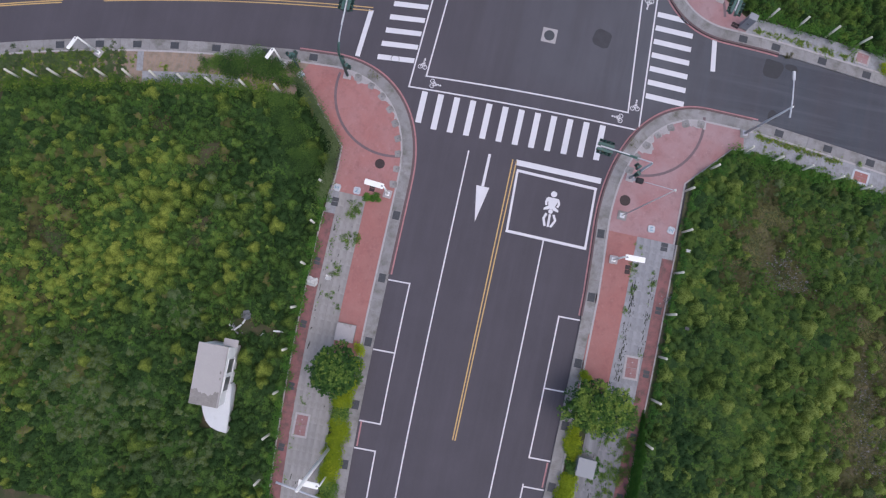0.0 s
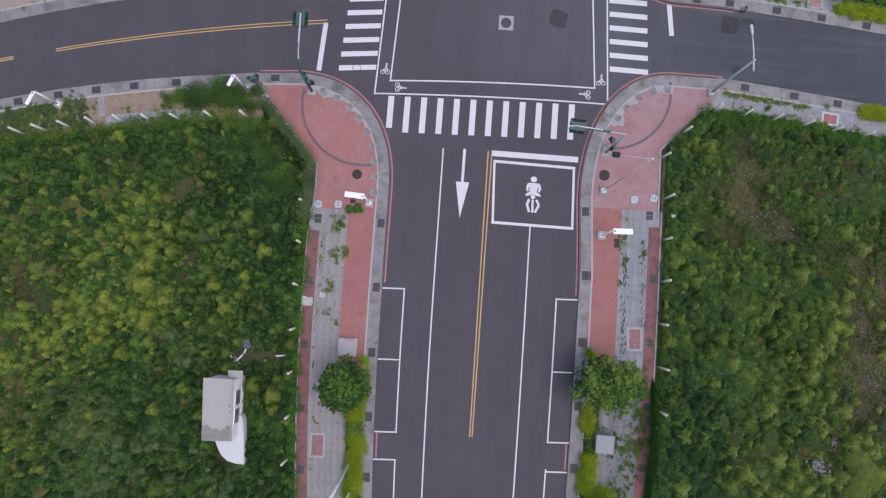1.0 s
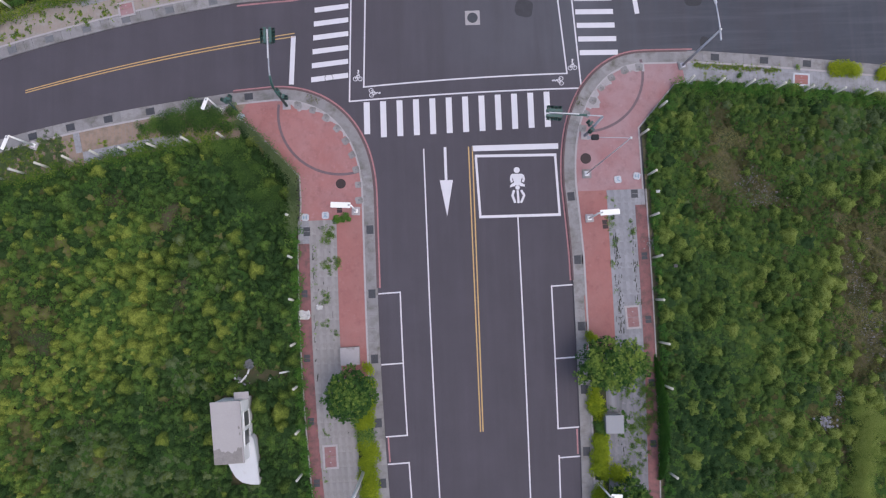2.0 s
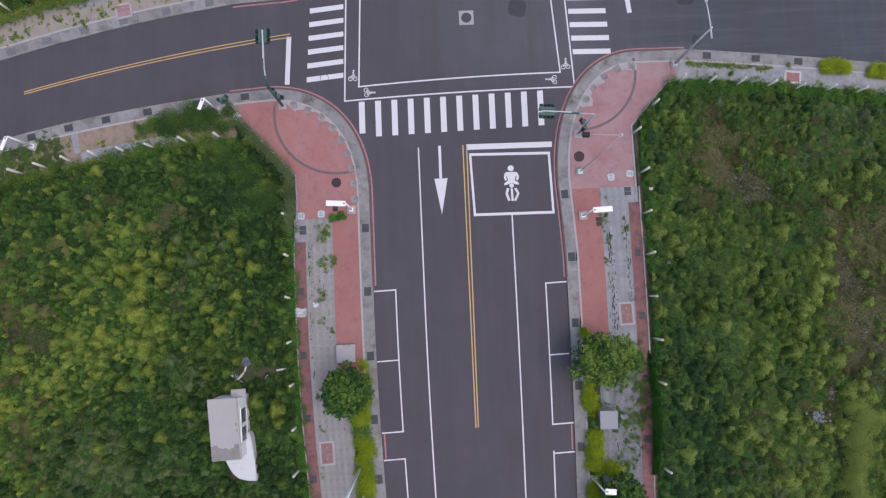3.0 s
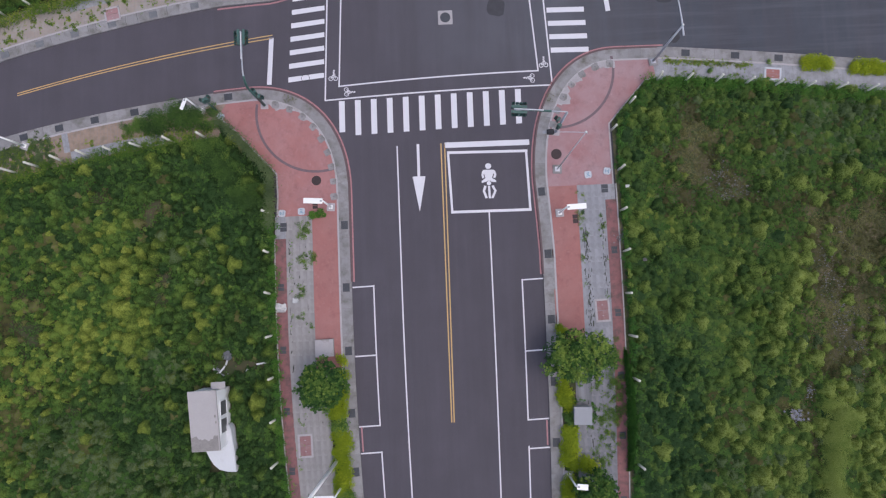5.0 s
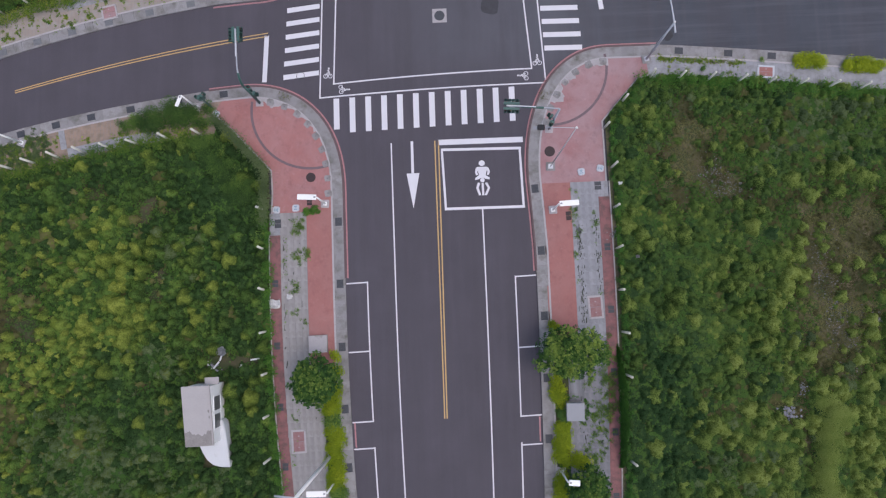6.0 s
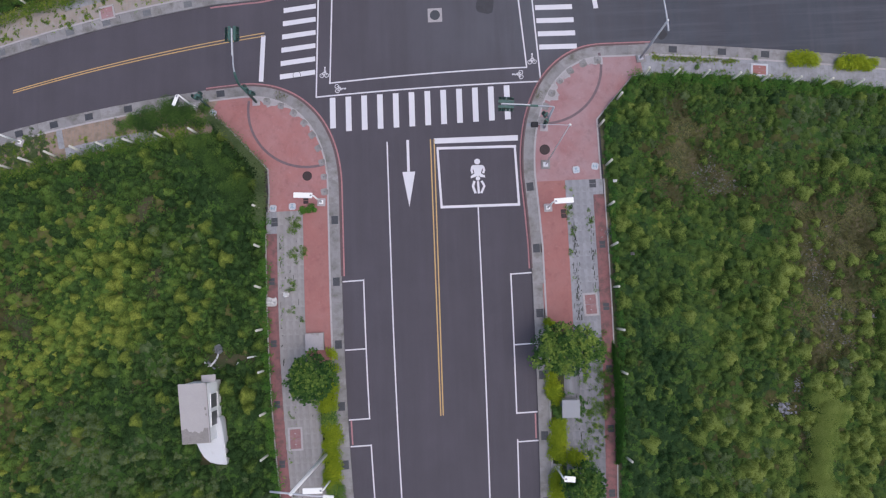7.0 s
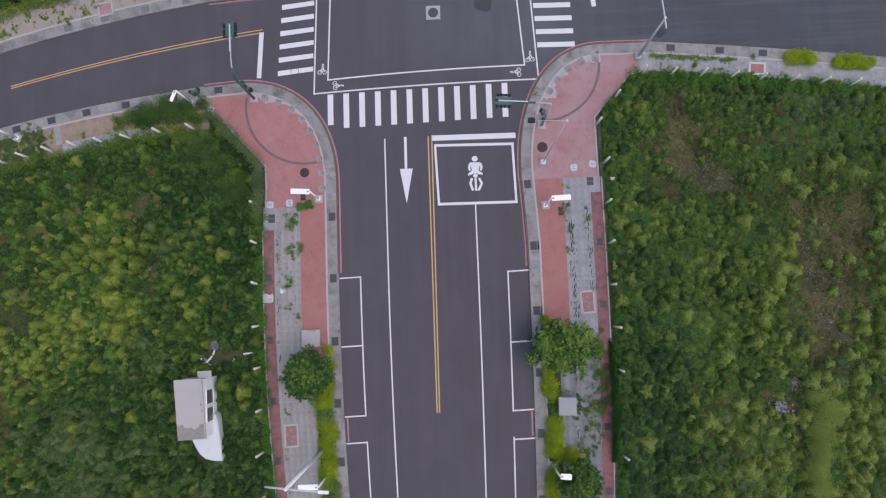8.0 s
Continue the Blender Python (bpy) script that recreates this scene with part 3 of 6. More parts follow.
curve_marking("lane_line", [bow(3.88, y) for y in np.linspace(-60, -6.2, 40)], 0.115, WHITE, "thin solid white lane line", "lane lines")
line_marking("stop_line", (0.14, -0.03), (7.76, -0.08), 0.5, WHITE, "broad white stop line", "stop lines")
line_marking("stop_line", (-15.3, 10.7), (-15.58, 6.3), 0.42, WHITE, "broad white stop line", "stop lines")
line_marking("stop_line", (15.22, 14.62), (15.55, 11.75), 0.42, WHITE, "broad white stop line", "stop lines")
for a, b in (((0.36, -0.72), (7.56, -0.86)), ((0.5, -6.12), (7.66, -6.18))):
    line_marking("waiting_box_line", a, b, 0.24, WHITE, "white line of the motorcycle waiting box", "waiting box")
for a, b in (((0.44, -0.84), (0.6, -6.0)), ((7.44, -0.98), (7.55, -6.06))):
    line_marking("waiting_box_line", a, b, 0.2, WHITE, "white line of the motorcycle waiting box", "waiting box")
marking("direction_arrow", [[(-2.36, 0.18), (-2.12, 0.18), (-2.14, -2.75), (-2.38, -2.75)], [(-2.82, -2.76), (-1.66, -2.76), (-2.29, -5.95)]], WHITE, "long white arrow pointing along the lane")

# motorcycle symbol: a rider over handlebars, headlight and front wheel
sym = [arc(3.98, -2.1, 0.27, 0.26, 0, 360, 18)[:-1], arc(3.98, -3.65, 0.2, 0.2, 0, 360, 16)[:-1]]
sym += [[(3.55, -2.42), (4.43, -2.44), (4.6, -2.58), (4.38, -2.82), (4.28, -3.2), (4.63, -3.42), (4.63, -3.6), (4.2, -3.52), (4.14, -3.44), (3.82, -3.44), (3.76, -3.5), (3.33, -3.62), (3.34, -3.42), (3.69, -3.18), (3.6, -2.8), (3.4, -2.58)]]
sym += [[(3.4, -2.6), (3.58, -2.72), (3.54, -2.9), (3.6, -3.14), (3.42, -3.2), (3.34, -2.9)], [(4.6, -2.6), (4.42, -2.74), (4.46, -2.9), (4.38, -3.16), (4.56, -3.22), (4.68, -2.9)]]
sym += [[(3.56, -3.83), (3.76, -3.91), (3.61, -4.35), (3.82, -4.97), (3.61, -5.02), (3.39, -4.34)], [(3.88, -3.9), (4.07, -3.9), (4.1, -5.02), (3.9, -5.03)], [(4.19, -3.91), (4.39, -3.85), (4.64, -4.36), (4.32, -5.03), (4.12, -4.99), (4.42, -4.36)]]
marking("waiting_symbol", [list(o) for o in sym], WHITE, "white painted motorcycle symbol in the waiting box")

for i in range(12):
    x = -9.02 + 1.452 * i
    top = 4.42 + 0.0245 * (x + 10.5)
    low = 1.22 + (0.36 if i == 0 else 0.0) + 0.028 * (x + 9)
    marking("crosswalk_stripe", [[(x - 0.26, low), (x + 0.26, low + 0.01), (x + 0.28, top), (x - 0.24, top)]], WHITE, "white crosswalk stripe on asphalt", "south crosswalk")
for i in range(9):
    y = 6.69 + 1.27 * i
    marking("crosswalk_stripe", [[(-13.82 + 0.09 * i, y - 0.27), (-10.55 + 0.04 * i, y + 0.05), (-10.55 + 0.04 * i, y + 0.5), (-13.82 + 0.09 * i, y + 0.2)]], WHITE, "white crosswalk stripe on asphalt", "west crosswalk")
for i in range(7):
    y = 8.28 + 1.26 * i
    e = 13.58 - 0.07 * i - (0.25 if i >= 6 else 0.0)
    marking("crosswalk_stripe", [[(10.15 - 0.06 * i, y - 0.2), (e, y - 0.27), (e, y + 0.2), (10.15 - 0.06 * i, y + 0.27)]], WHITE, "white crosswalk stripe on asphalt", "east crosswalk")
for a, b in (((-10.56, 4.58), (9.98, 5.08)), ((-10.5, 4.6), (-9.75, 22.5)), ((10.1, 5.35), (9.25, 22.5)), ((-9.28, 5.84), (8.96, 6.46)), ((-9.2, 5.9), (-8.5, 21.2)), ((8.9, 6.5), (7.9, 21.2))):
    sag = 0.16 if abs(a[0] - b[0]) > 5 else 0
    line = [(a[0] + (b[0] - a[0]) * u + 0.0, a[1] + (b[1] - a[1]) * u + (4 * u * (1 - u) * sag if sag > 0 else 0)) for u in np.linspace(0, 1, 17)]
    curve_marking("bicycle_lane_line", line, 0.125, WHITE, "white line of the bicycle crossing", "bicycle crossing")


def bicycle_symbol(x, y, turn):
    bm = bmesh.new()
    for c in ((-0.36, 0), (0.36, 0)):
        disc(bm, c, 0.25, 0.345, -0.01, 0.005, 18)
    for a, b in (((-0.36, 0), (-0.12, 0.5)), ((-0.12, 0.5), (0.24, 0.5)), ((0.36, 0), (0.2, 0.75)), ((-0.05, 0.05), (0.1, 0.85)), ((-0.05, 0.85), (0.25, 1.0))):
        a, b = Vector(a), Vector(b)
        n = Vector((-(b - a).y, (b - a).x)).normalized() * 0.055
        prism(bm, [tuple(a + n), tuple(a - n), tuple(b - n), tuple(b + n)], -0.01, 0.005)
    disc(bm, (0.14, 1.18), 0, 0.14, -0.01, 0.005, 12)
    ob = tagged(new("bicycle_symbol", mesh_of("bicycle_symbol", bm, WHITE)), "white painted bicycle symbol", "road marking", "bicycle symbols", "structure")
    ob.matrix_basis = pose(x, y, 0.001, 0, 0, turn) @ Matrix.Diagonal((0.6, 0.62, 1, 1))


bicycle_symbol(-9.72, 6.6, 0)
bicycle_symbol(-8.55, 5.3, -86)
bicycle_symbol(9.42, 6.95, 4)
bicycle_symbol(8.35, 5.8, 92)
bicycle_symbol(8.85, 16.9, 180)

for side in (-1, 1):
    key = "west" if side < 0 else "east"
    xi, xo = (-6.62, -8.5) if side < 0 else (6.5, 8.35)
    for y0, n in ((-12.4, 2), (-26.8, 3)):
        for i in range(n + 1):
            y = y0 - 6.06 * i - (0.16 if side > 0 and (i == 1 or y0 < -20) else 0)
            line_marking("bay_line", bow(xi, y), bow(xo, y + 0.06 * side), 0.115, WHITE, "white end line of a parking bay", "parking bays " + key)
        curve_marking("bay_line", [bow(xi, y) for y in np.linspace(y0 - 6.06 * n - 0.06, y0 + 0.07, 12)], 0.115, WHITE, "white long line of parking bays", "parking bays " + key)
    line_marking("no_parking_line", bow(xo * 0.975, -24.6), bow(xo * 0.975, -26.7), 0.13, REDLINE, "faded red no-parking line", "no-parking lines")
for key, lo, hi in (("sw", -21.2, -8), ("se", 7.5, 20.4), ("ne", 8, 21.5), ("nw", -20.8, -8)):
    line = [p for p in EDGES[key] if lo < p[0] < hi and -12.3 < p[1] < 30]
    curve_marking("no_parking_line", shifted(line, -SIDE[key] * 0.2), 0.14, REDLINE, "faded red no-parking line along the corner kerb", "no-parking lines")

for key, lo, hi in (("sw", -20.8, -8), ("se", 7.5, 20.0), ("ne", 8, 21.0)):
    line = [p for p in EDGES[key] if lo < p[0] < hi and -12.0 < p[1] < 30]
    bm = bmesh.new()
    ribbon(bm, shifted(line, -SIDE[key] * 0.1), shifted(line, SIDE[key] * 0.07), 0.0, TOP + 0.014)
    structure("kerb_stone_" + key, bm, KERBSTONE, "dark reddish kerb stone round the corner", "kerb")

# covers and repairs in the road
def manhole(x, y, z, r, frame_size=0.0):
    t = thing("manhole_cover", (x, y, z), "dark round cast-iron manhole cover" + (" in a pale square frame" if frame_size else " set in red paving"), "manhole cover", "manhole covers")
    if frame_size:
        bm = bmesh.new()
        box(bm, (0, 0, 0), (frame_size, frame_size, 0.02))
        part("frame", bm, EDGING, t, "pale concrete frame")
    bm = bmesh.new()
    disc(bm, (0, 0), 0, r, -0.01, 0.018)
    part("cover", bm, GRATE if frame_size else IRON, t)
    bm = bmesh.new()
    disc(bm, (0, 0), r * 0.55, r * 0.65, 0.01, 0.026)
    disc(bm, (0, 0), r * 0.88, r, 0.01, 0.026)
    part("rim", bm, GRATE if frame_size else IRON, t)


manhole(0.7, 11.85, 0.0, 0.47, 1.32)
manhole(-11.45, -2.76, TOP, 0.43)
manhole(10.1, -1.32, TOP, 0.47)


bm = bmesh.new()
disc(bm, (0, 0), 0.34, 0.385, -0.01, 0.012)
cover = thing("manhole_cover", (-12.25, 6.75, 0.0), "round manhole cover painted over by a crosswalk stripe", "manhole cover", "manhole covers")
part("rim", bm, GRATE, cover)
bm = bmesh.new()
disc(bm, (0, 0), 0.0, 0.33, -0.01, 0.003)
part("cover", bm, PATCH, cover)


def blot(name, x, y, rx, ry, turn, label, z=0.003, n=2.0, stuff=PATCH):
    bm = bmesh.new()
    pts = []
    for k in range(26):
        a = 2 * math.pi * k / 26
        r = 1 + 0.3 * noise.noise((x + math.cos(a), y + math.sin(a), 1.7))
        c = pose(x, y, 0, 0, 0, turn) @ Vector((math.copysign(rx * r * abs(math.cos(a)) ** (2 / n), math.cos(a)), math.copysign(ry * r * abs(math.sin(a)) ** (2 / n), math.sin(a)), 0))
        pts.append((c.x, c.y))
    prism(bm, pts, -0.01, z)
    tagged(new(name, mesh_of(name, bm, stuff)), label, "road repair", kind="structure")


blot("asphalt_repair", 5.35, 12.6, 0.8, 0.76, -14, "dark square repair in the asphalt", n=5.0)
blot("asphalt_stain", 5.3, 12.65, 0.3, 0.28, 0, "dark tar spot on the repair", 0.006)
STAIN = surface("damp_asphalt", (0.026, 0.027, 0.034), 0.7, var=0.3, coarse=2.0, fine=40)
blot("asphalt_stain", 21.4, 8.95, 0.4, 0.5, 0, "dark damp stain near the kerb", stuff=STAIN)
blot("asphalt_stain", 20.75, 13.1, 0.85, 0.8, -10, "dark damp stain near the kerb", n=3.5, stuff=STAIN)
blot("asphalt_stain", 22.4, 13.55, 0.6, 0.35, -10, "dark damp stain near the kerb", stuff=STAIN)


# ---- street furniture ----
def path_lamp(x, y, turn, reach=1.62, group="path lamps", wide=0.46):
    """A low lamp with a flat white head that reaches along +x."""
    t = thing("path_lamp", (x, y, TOP), "slim white path lamp with a flat rectangular head", "street lamp", group, turn)
    bm = bmesh.new()
    box(bm, (0, 0, 0.06), (0.72, 0.72, 0.12), 0, 0.03)
    part("foot", bm, EDGING, t, "square pale concrete foot")
    bm = bmesh.new()
    box(bm, (0, 0, 0.14), (0.34, 0.34, 0.03))
    part("base_plate", bm, WHITEMETAL, t)
    bm = bmesh.new()
    rod(bm, (0, 0, 0.13), (0, 0, 3.35), 0.09, 0.07, 12)
    part("pole", bm, WHITEMETAL, t, smooth=True)
    bm = bmesh.new()
    rod(bm, (0, 0, 3.32), (0.2, 0, 3.42), 0.045)
    part("arm", bm, WHITEMETAL, t)
    head = bmesh.new()
    box(head, (0.04 + reach / 2, 0, 3.46), (reach, wide, 0.1), 0, 0.03)
    head = part("head", head, WHITEMETAL, t)
    bm = bmesh.new()
    box(bm, (0.09 + reach / 2, 0, 3.405), (reach * 0.75, wide * 0.74, 0.012))
    part("lens_panel", bm, CABINET, head)
    bm = bmesh.new()
    box(bm, (0.18, 0, 3.525), (0.16, 0.12, 0.03))
    part("clamp", bm, CABINET, head)


path_lamp(-10.2, -5.22, 176)
path_lamp(10.1, -6.62, 2)
path_lamp(-9.9, -29.5, 180)
path_lamp(9.62, -29.25, -6, 0.9)
path_lamp(-21.75, 4.15, -112, 1.0, wide=0.3)
path_lamp(-37.9, 1.58, -112, 1.2, wide=0.3)


def mast(x, y, h, turn, reach, stub, name="street_lamp", label="tall galvanised street lamp with one long arm", coat=None, girth=1.0):
    coat = coat or GALV
    t = thing(name, (x, y, TOP), label, "street lamp", "tall street lamps", turn)
    bm = bmesh.new()
    box(bm, (0, 0, 0.05), (0.8, 0.8, 0.1), 0, 0.03)
    part("foot", bm, CONCRETE, t)
    bm = bmesh.new()
    box(bm, (0, 0, 0.12), (0.42, 0.42, 0.04))
    for i in range(4):
        rod(bm, (0.16 * (-1) ** i, 0.16 * (-1) ** (i // 2), 0.1), (0.16 * (-1) ** i, 0.16 * (-1) ** (i // 2), 0.2), 0.02)
    part("base_plate", bm, coat, t)
    bm = bmesh.new()
    rod(bm, (0, 0, 0.1), (0, 0, h), 0.12 * girth, (0.1 if girth > 1.2 else 0.07) * girth, 14)
    part("pole", bm, coat, t, smooth=True)
    bm = bmesh.new()
    tube(bm, [(-stub, 0, h - 0.35), (-stub * 0.4, 0, h - 0.22), (0, 0, h - 0.15), (reach * 0.3, 0, h - 0.02), (reach * 0.7, 0, h + 0.06), (reach, 0, h + 0.08)], 0.075 * min(girth, 1.0), 0.05 * min(girth, 1.0))
    part("arm", bm, GALVDULL if name == "camera_mast" else GALVMID, t, smooth=True)
    head = bmesh.new()
    box(head, (reach + (0.3 if name == "street_lamp" else 0.15), 0, h + 0.1), (0.75, 0.22, 0.12) if name == "street_lamp" else (0.5, 0.36, 0.26), 0, 0.04)
    head = part("lamp_head", head, coat if name == "street_lamp" else BLACK, t)
    bm = bmesh.new()
    box(bm, (reach + 0.4, 0, h + 0.03), (0.55, 0.22, 0.02))
    part("lens", bm, CABINET, head)
    bm = bmesh.new()
    rod(bm, (0, 0, h - 0.02), (0, 0, h + 0.1), 0.09, 0.05)
    part("cap", bm, WHITEMETAL, t)


mast(19.25, 6.78, 7.6, 98, 2.1, 0.75, coat=GALVMID)
mast(10.1, -2.69, 12.5, 178, 2.35, 0.15, "camera_mast", "tall galvanised mast with a dark box on its arm", GALV, 0.42)
mast(-10.2, -27.3, 12.2, -5, 2.3, 1.5, "street_lamp", "tall pale street lamp beside the hedge", WHITEMETAL, 1.25)


def signal_head(parent, at, turn, lamps=3, upright=False):
    """A dark housing with hooded lenses that looks along +x of its turn."""
    m = pose(*at, 0, 0, turn)
    bm = bmesh.new()
    w = 0.32 * lamps
    size = (0.24, 0.38, w) if upright else (0.24, w, 0.38)
    box(bm, (0, 0, 0), size, 0, 0.03)
    bm.transform(m)
    ob = part("signal_head", bm, GREENPAINT, parent, "dark green signal housing")
    for i in range(lamps):
        o = (i - (lamps - 1) / 2) * 0.31
        c = (0.13, 0, -o) if upright else (0.13, o, 0)
        bm = bmesh.new()
        rod(bm, c, (c[0] + 0.02, c[1], c[2]), 0.125, 0.125, 14)
        bm.transform(m)
        part("lens", bm, (LENS_R, LENS_Y, LENS_G)[i % 3], ob)
        bm = bmesh.new()
        ring = [(c[0] + 0.02, c[1] + 0.145 * math.cos(a), c[2] + 0.145 * math.sin(a)) for a in np.linspace(-0.3, math.pi + 0.3, 10)]
        far = [(p[0] + 0.22, p[1], p[2]) for p in ring]
        vs = [[bm.verts.new(p) for p in ring], [bm.verts.new(p) for p in far]]
        for k in range(9):
            bm.faces.new((vs[0][k], vs[0][k + 1], vs[1][k + 1], vs[1][k]))
        bmesh.ops.solidify(bm, geom=bm.faces[:], thickness=0.012)
        bm.transform(m)
        part("hood", bm, GREENPAINT, ob)
    return ob


def signal_mast(x, y, h, bend, reach, turn, heads, low, label, coat=None):
    """A traffic signal on a mast whose top bends over into an arm along +x."""
    t = thing("traffic_signal", (x, y, TOP), label, "traffic signal", "traffic signals", turn)
    bm = bmesh.new()
    box(bm, (0, 0, 0.03), (0.7, 0.7, 0.06), 0, 0.02)
    part("foot", bm, EDGING, t)
    bm = bmesh.new()
    rod(bm, (0, 0, 0.05), (0, 0, h - bend), 0.13, 0.1, 14)
    part("pole", bm, coat or GREENPAINT, t, "" if coat else "dark green lower pole", smooth=True)
    bm = bmesh.new()
    pts = [(bend - bend * math.cos(a), 0, h - bend + bend * math.sin(a)) for a in np.linspace(0, math.pi / 2, 9)] + [(reach, 0, h + 0.1)]
    tube(bm, pts, 0.085, 0.05, 12)
    part("arm", bm, GALVDULL, t, smooth=True)
    bm = bmesh.new()
    if bend > 1:
        tube(bm, pts[:6], 0.112, 0.1, 12)
    else:
        rod(bm, (reach * 0.3, 0, h + 0.01), (reach * 0.72, 0, h + 0.07), 0.1, 0.075, 12)
    part("sleeve", bm, GREENPAINT, t, "dark green sleeve", smooth=True)
    bm = bmesh.new()
    rod(bm, (reach * 0.45, 0.0, h + 0.2), (reach, 0.0, h + 0.24), 0.05)
    part("brace", bm, GALV, t)
    for dx, dy, a in heads:
        signal_head(t, (reach + dx, dy, h + 0.02), a, 4)
    for z, a in low:
        c = Vector((0.34 * math.cos(radians(a)), 0.34 * math.sin(radians(a)), z))
        signal_head(t, tuple(c), a, 2, True)
        bm = bmesh.new()
        rod(bm, (0, 0, z), (c.x * 0.8, c.y * 0.8, z), 0.03)
        part("bracket", bm, GREENPAINT, t)


HEADS = ((-0.42, 0.22, 90), (-0.42, -0.22, -90))
signal_mast(-16.0, 4.35, 6.0, 1.5, 4.2, 90.5, HEADS, ((2.5, 20), (2.5, -100)), "dark green traffic signal with a curved arm over the side street")
signal_mast(10.15, 0.72, 6.0, 0.25, 4.3, 175, HEADS, ((3.0, 60), (3.0, -40)), "dark green traffic signal with a straight arm over the crosswalk", GALVDULL)
signal_mast(15.0, 18.4, 6.0, 0.25, 4.4, -101.3, HEADS, (), "dark green traffic signal at the far corner plaza")


def corner_signal(x, y, h, turn):
    """A short pole with one pair of small heads."""
    t = thing("pedestrian_signal", (x, y, TOP), "small dark green signal on a short pole by the bush", "traffic signal", "traffic signals", turn)
    bm = bmesh.new()
    rod(bm, (0, 0, 0), (0, 0, h), 0.07, 0.06)
    part("pole", bm, GREENPAINT, t)
    for a in (0, 90):
        signal_head(t, (0.2 * math.cos(radians(a)), 0.2 * math.sin(radians(a)), h), a, 2, True)


corner_signal(-20.3, 4.05, 2.6, 70)


def utility_cabinet(x, y, sx, sy, h, turn, label, skin=None):
    skin = skin or CABINET
    t = thing("utility_cabinet", (x, y, TOP), label, "cabinet", "utility cabinets", turn)
    bm = bmesh.new()
    box(bm, (0, 0, 0.08), (sx * 1.02, sy * 1.02, 0.16), 0, 0.01)
    part("plinth", bm, CONCRETE, t)
    bm = bmesh.new()
    box(bm, (0, 0, 0.16 + (h - 0.2) / 2), (sx * 0.92, sy * 0.92, h - 0.2), 0, 0.015)
    part("body", bm, skin, t)
    bm = bmesh.new()
    box(bm, (0, 0, h), (sx, sy, 0.1), 0, 0.02)
    part("lid", bm, skin, t)
    for i in (-1, 1):
        bm = bmesh.new()
        box(bm, (i * sx * 0.225, -sy * 0.465, h * 0.52), (sx * 0.43, 0.02, h * 0.7))
        door = part("door", bm, skin, t)
        bm = bmesh.new()
        box(bm, (i * 0.06, -sy * 0.49, h * 0.55), (0.03, 0.04, 0.16))
        part("handle", bm, BLACK, door)


utility_cabinet(10.9, -24.1, 1.5, 1.5, 1.25, -2, "pale grey utility cabinet among the shrubs")
utility_cabinet(-11.05, -17.65, 1.6, 1.5, 0.34, 1, "low pale grey utility box beside a tree", EDGING)
utility_cabinet(17.45, 16.35, 0.75, 0.6, 1.9, -14, "narrow pale grey signal cabinet on the far corner")


def ground_plate(x, y, w, turn):
    t = thing("marker_plate", (x, y, TOP), "pale rounded marker plate with blue bars on the paving", "marker", "marker plates", turn)
    bm = bmesh.new()
    box(bm, (0, 0, 0.05), (w, w, 0.1), 0, 0.08)
    part("plate", bm, PLATE, t)
    bm = bmesh.new()
    for i in range(3):
        box(bm, (-w * 0.02, (i - 1) * w * 0.2, 0.103), (w * (0.5, 0.3, 0.42)[i], w * 0.09, 0.012))
    part("bars", bm, BLUEPAINT, t, "blue bars")


for x, y, w, a in ((-14.6, -5.6, 0.62, 85), (-12.85, -5.5, 0.62, 0), (12.8, -3.3, 0.62, 5), (14.5, -3.05, 0.62, 80), (-20.0, 3.5, 0.6, 60)):
    ground_plate(x, y, w, a)


def hatch(x, y, sx, sy, turn, material, label, rim=None):
    t = thing("access_hatch", (x, y, TOP), label, "access cover", "access covers", turn)
    if rim:
        bm = bmesh.new()
        for c, s in (((0, sy / 2), (sx + 0.18, 0.17)), ((0, -sy / 2), (sx + 0.18, 0.17)), ((sx / 2, 0), (0.17, sy)), ((-sx / 2, 0), (0.17, sy))):
            box(bm, (*c, 0.01), (*s, 0.04))
        part("frame", bm, rim, t, "pale frame")
    for i in range(2):
        bm = bmesh.new()
        box(bm, (0, (i - 0.5) * sy / 2, 0.01), (sx - 0.04, sy / 2 - 0.03, 0.03), 0, 0.006)
        lid = part("lid", bm, material, t)
        bm = bmesh.new()
        box(bm, (0, (i - 0.5) * sy / 2, 0.027), (0.14, 0.06, 0.012))
        part("pull", bm, EDGING if rim else material, lid)


hatch(-12.95, -26.0, 1.12, 1.85, 2, COVERRED, "faded red access cover in a pale frame", EDGING)
hatch(13.38, -15.35, 1.12, 1.85, 2, COVERRED, "faded red access cover in a pale frame", EDGING)
hatch(29.85, 5.12, 1.35, 1.0, -6, REDPATH, "red brick access cover in a white frame", PLATE)
hatch(-29.95, 13.6, 1.3, 1.2, 11, REDPINK, "red brick access cover in a pale frame", EDGING)
hatch(28.3, 15.75, 1.2, 1.0, -8, REDPINK, "red brick access cover in a pale frame", EDGING)
hatch(-11.62, -5.0, 0.5, 0.62, 0, IRON, "dark iron hand-hole cover beside a lamp")
hatch(11.46, -7.2, 0.5, 0.8, 3, IRON, "dark iron hand-hole cover beside a lamp")
hatch(-14.5, -6.85, 0.62, 0.8, 0, GRATE, "dark iron cover in the pale slab")
hatch(14.2, -4.6, 0.62, 0.75, 0, GRATE, "dark iron cover in the pale slab")
hatch(16.7, 16.3, 0.7, 0.5, -15, IRON, "dark iron hand-hole cover by the cabinet")
